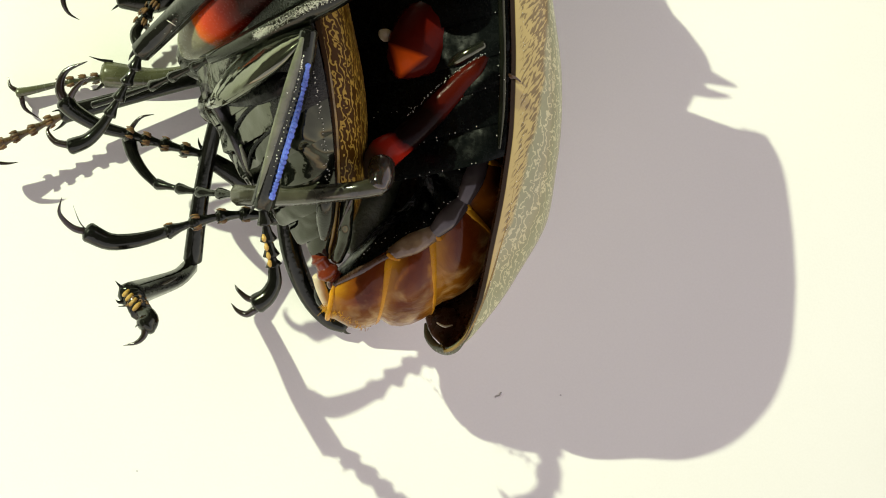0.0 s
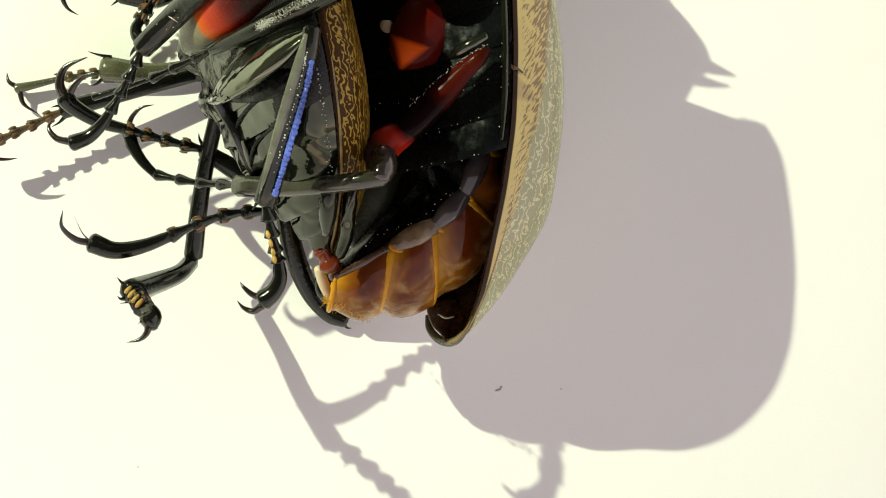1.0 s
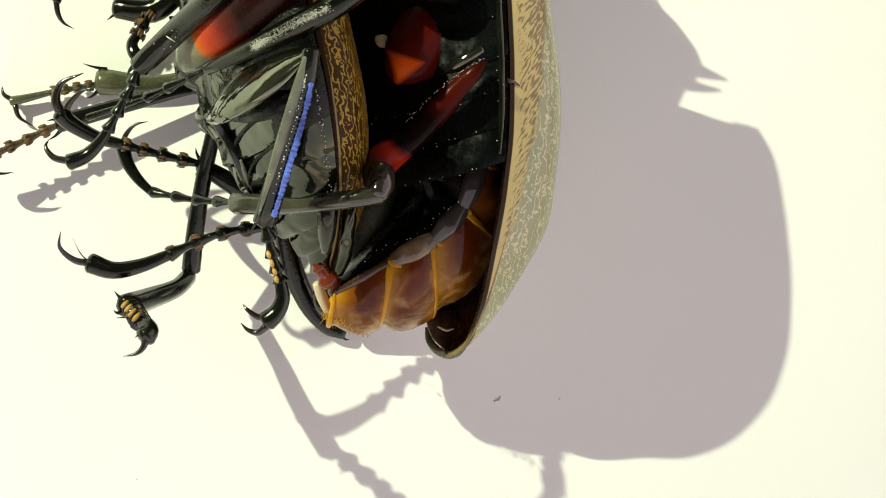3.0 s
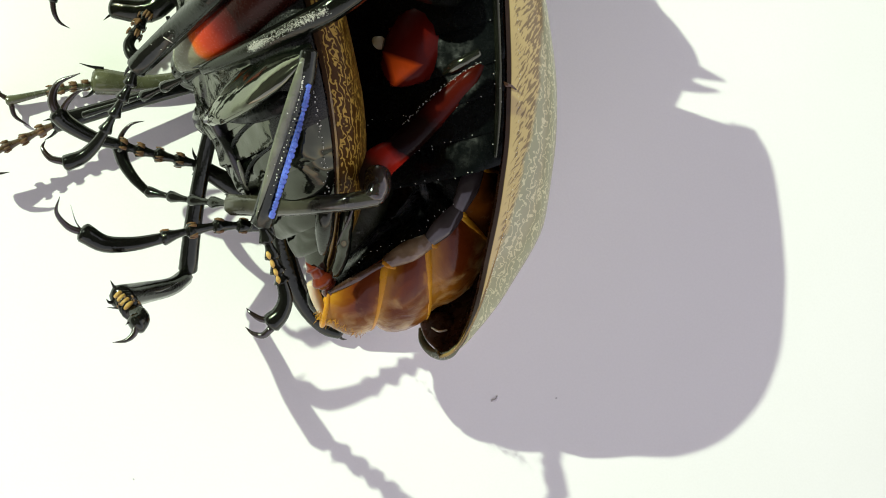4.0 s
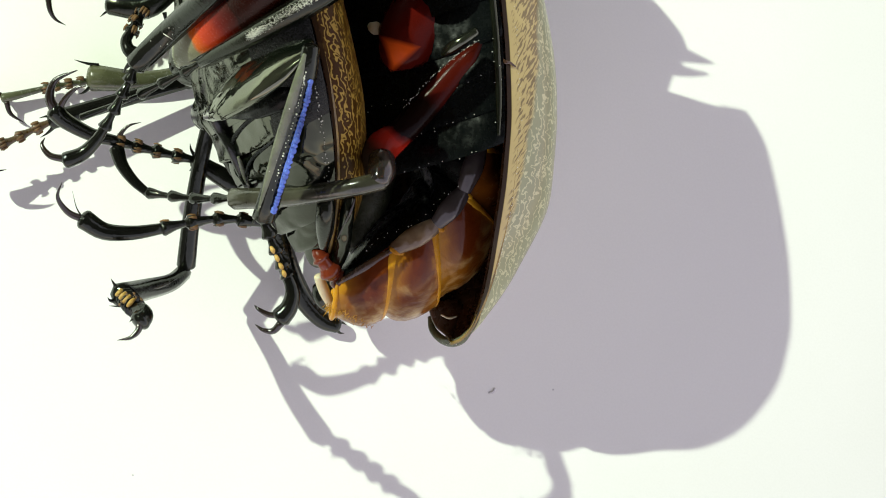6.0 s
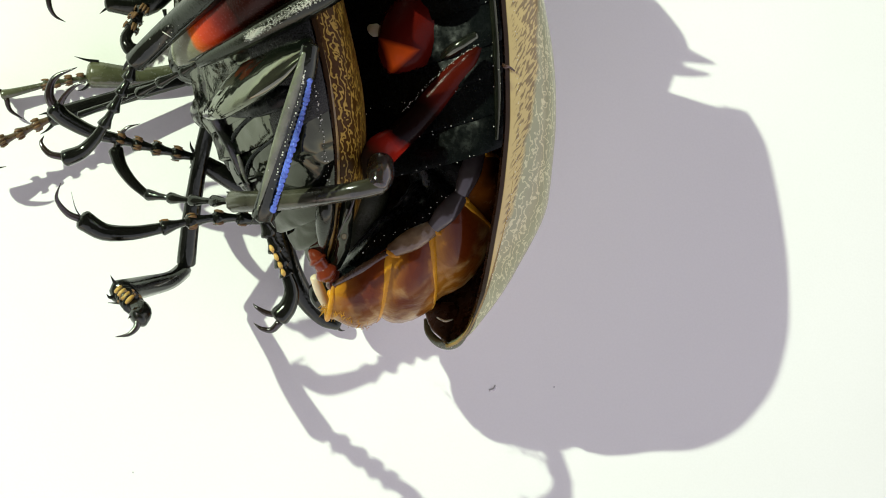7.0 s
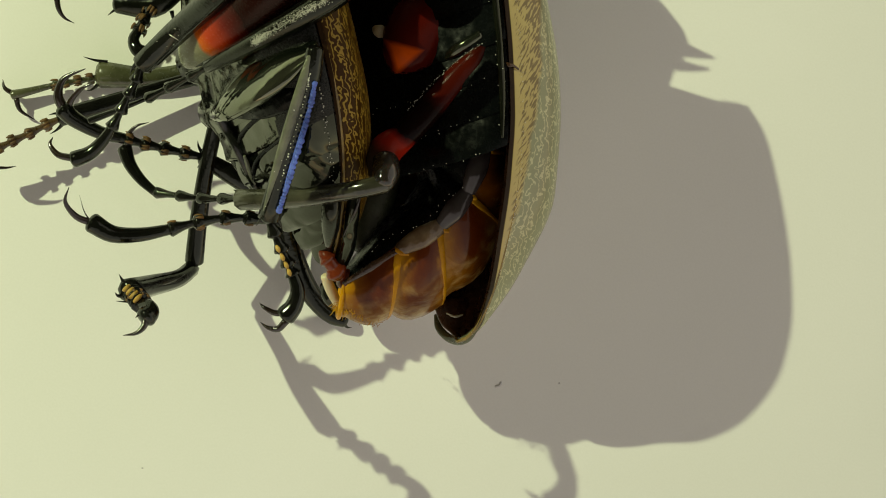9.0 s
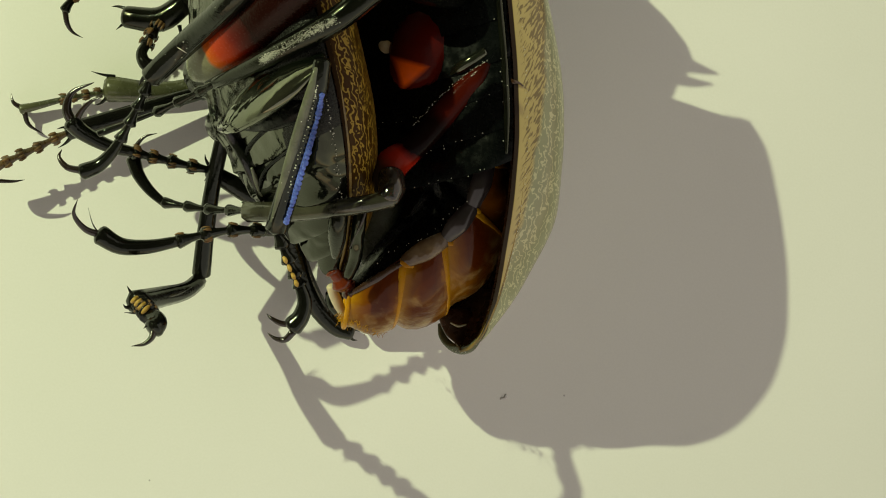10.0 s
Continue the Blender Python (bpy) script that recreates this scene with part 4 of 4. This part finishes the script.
#          place,           half width, outer depth, inner depth
abdomen([((1.01, 11.76, 9.00), 6.6, 1.2, 3.0), ((0.84, 8.80, 9.00), 6.4, 1.6, 3.4), ((0.20, 6.42, 9.00), 6.2, 2.2, 3.6), ((-0.77, 3.67, 9.00), 5.9, 3.6, 3.4),
         ((-2.39, 1.73, 9.00), 5.4, 5.1, 3.0), ((-4.79, 0.39, 9.80), 4.4, 4.55, 2.6), ((-8.10, -1.70, 10.30), 2.2, 2.3, 0.9)], male)
# highlights along the ridge edge, put in as pale beads
bead_row("ridge_glints", [(0.44, 6.75, 15.40), (-1.22, 3.96, 15.30), (-2.04, 3.43, 15.20), (-3.19, 2.10, 15.00), (-4.51, 1.50, 14.80), (-5.54, 1.00, 14.40), (-6.76, -0.03, 13.60)], 22, 0.034, 0.07, GLINT, male)
part("tail_lining", limb([(-0.95, -3.58, 8.00), (-0.86, -4.21, 8.10), (-0.75, -4.84, 8.40), (-0.64, -5.36, 9.00)], [1.25, 1.15, 0.9, 0.4], sides=18, squash=0.3, side=(0.3, 0.3, 1)), LINING, male, "dark brown inner face of the tail end")
part("tail_fold", limb([(-1.45, -3.90, 8.90), (-0.96, -4.11, 9.00), (-0.46, -4.01, 9.00)], [0.05, 0.08, 0.05], sides=8), CREAM, male, "pale fold inside the tail end")
part("tail_rim", limb([(-2.03, -4.10, 7.60), (-1.87, -4.87, 7.80), (-1.38, -5.45, 8.30), (-0.80, -5.62, 9.20), (-0.29, -5.36, 10.20), (0.14, -4.71, 11.00)], [0.12, 0.24, 0.28, 0.3, 0.26, 0.16], sides=12, squash=0.7), OLIVE, male, "glossy olive edge of the tail end")
# glints on the tail rim as pale beads
bead_row("rim_glints", [(-1.41, -5.56, 8.60), (-0.71, -5.66, 9.60), (-0.15, -5.14, 10.80), (0.37, -4.26, 11.40)], 24, 0.035, 0.06, GLINT, male)
capsule = part("genital_capsule", limb([(-7.22, -1.68, 10.80), (-7.95, -1.42, 11.80), (-8.68, -0.70, 12.60), (-9.20, 0.12, 12.60), (-9.40, 0.51, 12.20)], [0.42, 0.5, 0.46, 0.42, 0.18], sides=14), RUST, male, "glossy red brown copulatory tip")
for a, b, r in (((-7.75, -1.62, 11.80), (-8.10, -1.23, 12.10), 0.72), ((-8.39, -1.12, 12.40), (-8.68, -0.73, 12.60), 0.72), ((-8.93, -0.36, 12.60), (-9.14, -0.05, 12.60), 0.6)):
    part("capsule_ring", limb([a, Vector(a).lerp(Vector(b), 0.5), b], [r * 0.8, r, r * 0.75], sides=14, steps=3), RUST, capsule)
part("membrane", limb([(-9.14, -1.33, 10.60), (-8.77, -2.23, 10.00), (-8.26, -3.32, 9.40)], [0.3, 0.36, 0.25], sides=10), CREAM, male, "pale soft membrane")
tuft = bmesh.new()
for k in range(520):
    f = random.random() ** 1.4
    s = Vector((-8.45, -3.14, 10.6)).lerp(Vector((-6.0, -4.2, 10.4)), f) + Vector((random.gauss(0, 0.16), random.gauss(0, 0.14), random.gauss(0, 1.0)))
    d = Vector((random.uniform(-1, 0.4), random.uniform(-1, 0.1), random.uniform(-0.4, 0.8))).normalized()
    tube(tuft, [s, s + d * 0.1, s + d * (0.26 - 0.12 * f) + Vector((0, -0.04, 0))], [0.022, 0.018, 0.005], sides=4, steps=1)
part("hair_fringe", tuft, HONEY, male, "fringe of yellow hairs")
side = [MBODY.at(u, 86, 1, -0.1, under=True) for u in (0.42, 0.5, 0.6, 0.7, 0.8, 0.9, 0.98)]
part("side_plate", limb(side, [0.1] + [0.2] * 5 + [0.1], sides=10, squash=0.6), DARK, male, "narrow glossy side plate along the wing case")
# glints along side plate and rim, both as pale beads
bead_row("side_glints", side, 40, 0.034, 0.14, GLINT, male)
bead_row("rim_glints", [MBODY.at(u, 88, 1, -0.02) for u in (0.06, 0.16, 0.28, 0.42, 0.56, 0.7)], 80, 0.026, 0.035, GLINT, male)
part("blotch", limb([(1.12, 11.14, 18.45), (1.28, 10.98, 18.45), (1.52, 10.96, 18.40), (1.87, 10.75, 18.25)], [0.05, 0.13, 0.08, 0.05], sides=8, squash=0.5), BROWN, male, "small dark brown blotch on the wing case")
# upper hind leg, folded over the other beetle
HIND = banded_material("maroon hind thigh chitin", (0.44, 12.82, 18.20), (-5.69, 4.94, 18.20), [(0.05, (0.010, 0.002, 0.001)), (0.25, (0.05, 0.005, 0.002)), (0.46, (0.04, 0.004, 0.002)), (0.56, (0.006, 0.002, 0.001)), (0.77, (0.004, 0.001, 0.001)), (0.82, (0.22, 0.011, 0.004)), (0.89, (0.18, 0.010, 0.004)), (0.94, (0.04, 0.016, 0.008)), (1.05, (0.045, 0.03, 0.02))], (0.62, 5.42, 0.0), 0.13, 1.16, 0.10)
hind_leg = leg(male, ([(0.05, 12.37, 18.20), (-0.71, 11.38, 18.10), (-1.65, 10.32, 17.50), (-3.54, 8.18, 16.90), (-4.88, 6.87, 17.00), (-5.86, 6.01, 17.50), (-6.09, 4.71, 18.40)], [0.15, 0.5, 0.72, 0.82, 0.86, 1.0, 0.75]),
    ([(-5.90, 4.29, 19.20), (-7.72, 3.91, 18.90), (-10.82, 3.50, 16.40), (-14.15, 3.40, 13.60)], [0.55, 0.55, 0.6, 0.66]), [[(-14.08, 3.74, 13.66), (-14.34, 3.90, 13.58), (-14.53, 3.96, 13.56)]], HIND, KHAKI, True)
# speckled highlight on the thigh's upper edge as pale beads
bead_row("hair_glint_line", [(-0.37, 12.17, 18.90), (-1.42, 11.46, 18.60), (-2.46, 10.56, 18.10), (-3.52, 9.52, 17.70), (-4.46, 8.44, 17.40)], 60, 0.026, 0.035, GLINT, hind_leg[0])
part("knee", limb([(-5.83, 5.58, 18.30), (-5.87, 4.83, 18.90), (-6.03, 4.26, 19.30)], [0.75, 0.8, 0.6], sides=14), SMOKE, hind_leg[0], "grey translucent knee")
hind_tarsus = tarsus([(-14.25, 3.43, 13.10), (-15.38, 3.43, 11.60), (-16.71, 3.47, 10.20), (-18.06, 3.64, 9.00), (-19.48, 3.85, 8.10)],
                     [(-19.48, 3.85, 8.10), (-20.33, 4.62, 7.80), (-21.03, 5.59, 7.50), (-21.36, 6.59, 7.30)],
                     [([(-21.36, 6.51, 7.30), (-21.23, 7.28, 7.40), (-20.66, 7.97, 7.60), (-19.83, 8.21, 7.80)], 0.2)], male, 0.32, 0.48, fuzz=False)
# unseen fore thigh, added so its shadow falls on middle thigh and belly
part("femur", limb([(-9.33, 19.25, 20.60), (-6.91, 17.94, 21.40), (-3.98, 16.68, 19.80), (-1.42, 16.15, 17.00)], [1.1, 1.5, 1.4, 0.9], sides=16), BLACK, male, "unseen black fore thigh added to shade the middle thigh")
# middle leg over the other beetle's side
# orange triangle: the lamp-lit patch of the dark red thigh, painted in
MIDDLE = banded_material("dark red femur chitin with painted lit patch", (0.49, 16.12, 15.00), (-5.03, 10.92, 15.60), [(0.3, (0.006, 0.001, 0.001)), (0.6, (0.06, 0.004, 0.002)), (0.9, (0.045, 0.004, 0.002))], (0.62, 5.42, 0.0), 0.12, 1.14, 0.3,
                         ([(-5.85, 12.68, 18.7), (-3.38, 11.95, 18.6), (-5.13, 10.34, 18.1)], (0.62, 0.085, 0.004)))
mid_leg = leg(male, ([(0.49, 16.12, 15.00), (-1.54, 14.91, 15.20), (-3.30, 13.37, 15.50), (-4.59, 11.78, 16.70), (-5.03, 10.92, 15.60)], [1.0, 1.9, 2.2, 1.5, 0.3]), ([(-7.14, 15.60, 25.00), (-9.49, 13.85, 24.60), (-12.73, 12.24, 22.00), (-15.86, 10.99, 18.40)], [0.7, 0.72, 0.62, 0.36]),
    [[(-15.79, 11.19, 18.60), (-16.18, 11.12, 18.30), (-16.50, 11.01, 18.00)]], MIDDLE, BLACK, True)
# dense glitter of lamp light on the shin, built from pale beads
bead_row("shin_glints", [(-9.34, 13.95, 25.30), (-10.67, 13.32, 24.50), (-12.13, 12.55, 23.20), (-13.21, 11.97, 22.30)], 2600, 0.023, 0.10, GLINT, mid_leg[1], "pale grains in place of glints on the shin")
part("trochanter", limb([(-2.38, 11.37, 16.80), (-1.52, 12.00, 17.80), (-0.35, 12.74, 18.30)], [0.28, 0.38, 0.28], sides=12), PLATE, male, "olive glossy hip joint")
tarsus([(-15.99, 10.89, 18.40), (-16.91, 10.50, 17.20), (-18.25, 9.95, 15.80), (-19.48, 9.44, 14.60)], [(-19.48, 9.44, 14.60), (-21.23, 8.82, 13.80), (-22.91, 8.25, 13.20)], [], male, 0.3, 0.22, fuzz=False)
part("spur", limb([(-6.14, 13.34, 15.50), (-5.89, 13.18, 15.80), (-5.62, 13.17, 15.60)], [0.25, 0.4, 0.25]), CREAM, male, "small pale spur")
# hidden lower hind leg, added to cast the shadow under the abdomen
leg(male, None, ([(-3.60, 0.40, 6.40), (-6.40, -1.80, 4.80), (-8.60, -2.90, 3.80)], [1.1, 1.25, 1.05]))
# lower hind thigh in the shade
leg(male, ([(-4.85, 5.40, 9.00), (-5.81, 3.15, 9.60), (-6.66, 0.36, 9.60)], [0.9, 1.15, 0.9]), None, (), SAGE)

# ---------------------------------------------------------------- specks on the paper
for pts, r in (([(3.19, -9.65, 0.02), (3.50, -9.57, 0.02), (3.58, -9.34, 0.02)], 0.1), ([(7.62, -9.47, 0.02), (7.70, -9.47, 0.02)], 0.07), ([(-20.85, -14.83, 0.02), (-20.78, -14.87, 0.02)], 0.06)):
    ob = part("speck", limb(pts, [r] * len(pts), sides=6, squash=0.3), MARK)
    tagged(ob, "tiny grey speck on the white paper", "speck", "specks on the paper")

ring = [Vector((-20.20, -17.92, 0.02)) + Vector((math.cos(radians(a)) * 0.27, math.sin(radians(a)) * 0.22, 0)) for a in range(0, 361, 30)]
tagged(part("ring_mark", limb(ring, [0.025] * len(ring), sides=5, steps=2, squash=0.4), MARK), "tiny grey ring mark on the white paper", "mark")


# ---------------------------------------------------------------- what moves
def swing(ob, pivot, turns, joint=None, bends=None):
    """Rows that turn a part about a joint of its beetle: seconds and degrees about x, y, z; a second joint further out may bend too."""
    c = Matrix.Translation((Vector(pivot) - ORIGIN[ob.parent]) * MM)
    rest = Matrix.Translation(ob.location)
    rows = [(t, c @ pose(0, 0, 0, *r) @ c.inverted() @ rest) for t, *r in turns]
    if joint:
        d = Matrix.Translation((Vector(joint) - ORIGIN[ob.parent]) * MM)
        rows = [(t, m @ rest.inverted() @ d @ pose(0, 0, 0, *r) @ d.inverted() @ rest) for (t, m), r in zip(rows, bends)]
    return rows


def motions():
    # the upper beetle rocks on its mate: seconds, shift in mm, turn in degrees
    home = male.location.copy()
    walk(male, [(t, pose(home.x + dx * MM, home.y + dy * MM, home.z + dz * MM, rx, 0, rz)) for t, dx, dy, dz, rz, rx in (
        (0, 0.25, -0.28, -0.60, -2.0, 2.2),
        (0.5, 0.25, -0.18, -0.60, -1.8, 2.2),
        (1, 0.23, -0.10, -0.55, -2.0, 2.0),
        (1.5, 0.20, -0.11, -0.50, -1.6, 1.8),
        (2, 0.30, -0.05, -0.45, -1.0, 1.6),
        (2.5, 0.23, -0.02, -0.40, -0.9, 1.4),
        (4, 0.03, -0.07, -0.60, -1.9, 1.8),
        (4.5, 0.17, -0.12, -0.30, -1.1, 0.9),
        (5, 0.37, 0.03, 0.00, 0.3, 0.0),
        (5.5, 0.27, 0.30, 0.25, 0.9, 0.0),
        (7, 0.03, -0.13, 0.10, -0.2, 0.0),
        (7.5, 0.00, 0.00, 0.00, 0.0, 0.0),
        (8, 0.20, 0.07, 0.00, 0.7, 0.0),
        (8.5, 0.17, 0.03, 0.00, 0.5, 0.0),
        (9, 0.17, 0.03, 0.00, 0.8, 0.0),
        (9.5, 0.17, 0.03, 0.00, 0.7, 0.0),
        (10, 0.17, 0.36, -0.55, 0.6, 1.7))])
    for ob in (*hind_leg, hind_tarsus):
        walk(ob, swing(ob, (0.70, 12.57, 12.50), [(0, 0, 0, 0), (2.5, 0, 0, -0.5), (4, 0, 0, 0), (4.5, 0, 0, -2.4), (5, 0, 0, -4.4), (5.5, 0, 0, -1.6), (7, 0, 0, 0.5), (7.5, 0, 0, 0), (10, 0, 0, -0.4)]))
    walk(tarsus_a, swing(tarsus_a, ORIGIN[tarsus_a], [(0, 0, 0, 7.3), (0.5, 0, 0, 7.2), (1, 0, 0, 11.8), (1.5, 0, 0, 10.4), (2, 0, 0, 10.7), (2.5, 0, 0, 13.9), (4, 0, 0, 2.2), (4.5, 0, 0, -3.8), (5, 0, 0, -7.6),
                                                      (5.5, 0, 0, -2.9), (7, 0, 0, -0.3), (7.5, 0, 0, 0), (10, 0, 0, 0.6)]))
    walk(tarsus_b, swing(tarsus_b, ORIGIN[tarsus_b], [(0, 7, 0, -12.4), (0.5, 7, 0, -12), (1, 7, 0, -10.5), (2.5, 6, 0, -9.8), (4, 2, 0, -3.6), (5, 1, 0, -4.6), (5.5, 0, 0, 0.6), (7.5, 0, 0, 0), (10, 0, 0, 0)]))
    knee = [(0, 0, 0, 14.5), (2.6, 0, 0, 13.5), (3.9, 0, 0, 0.4), (5.2, 0, 0, 2.2), (7, 0, 0, 0.6), (7.5, 0, 0, 0), (10, 0, 0, 0)]
    walk(low_leg[1], swing(low_leg[1], ORIGIN[low_leg[1]], knee))
    walk(low_tarsus, swing(low_tarsus, ORIGIN[low_leg[1]], knee, ORIGIN[low_tarsus], [(8, 0, -11), (7, 0, -9), (1, 0, -1), (1, 0, 0), (0, 0, 0), (0, 0, 0), (0, 0, 0)]))


motions()
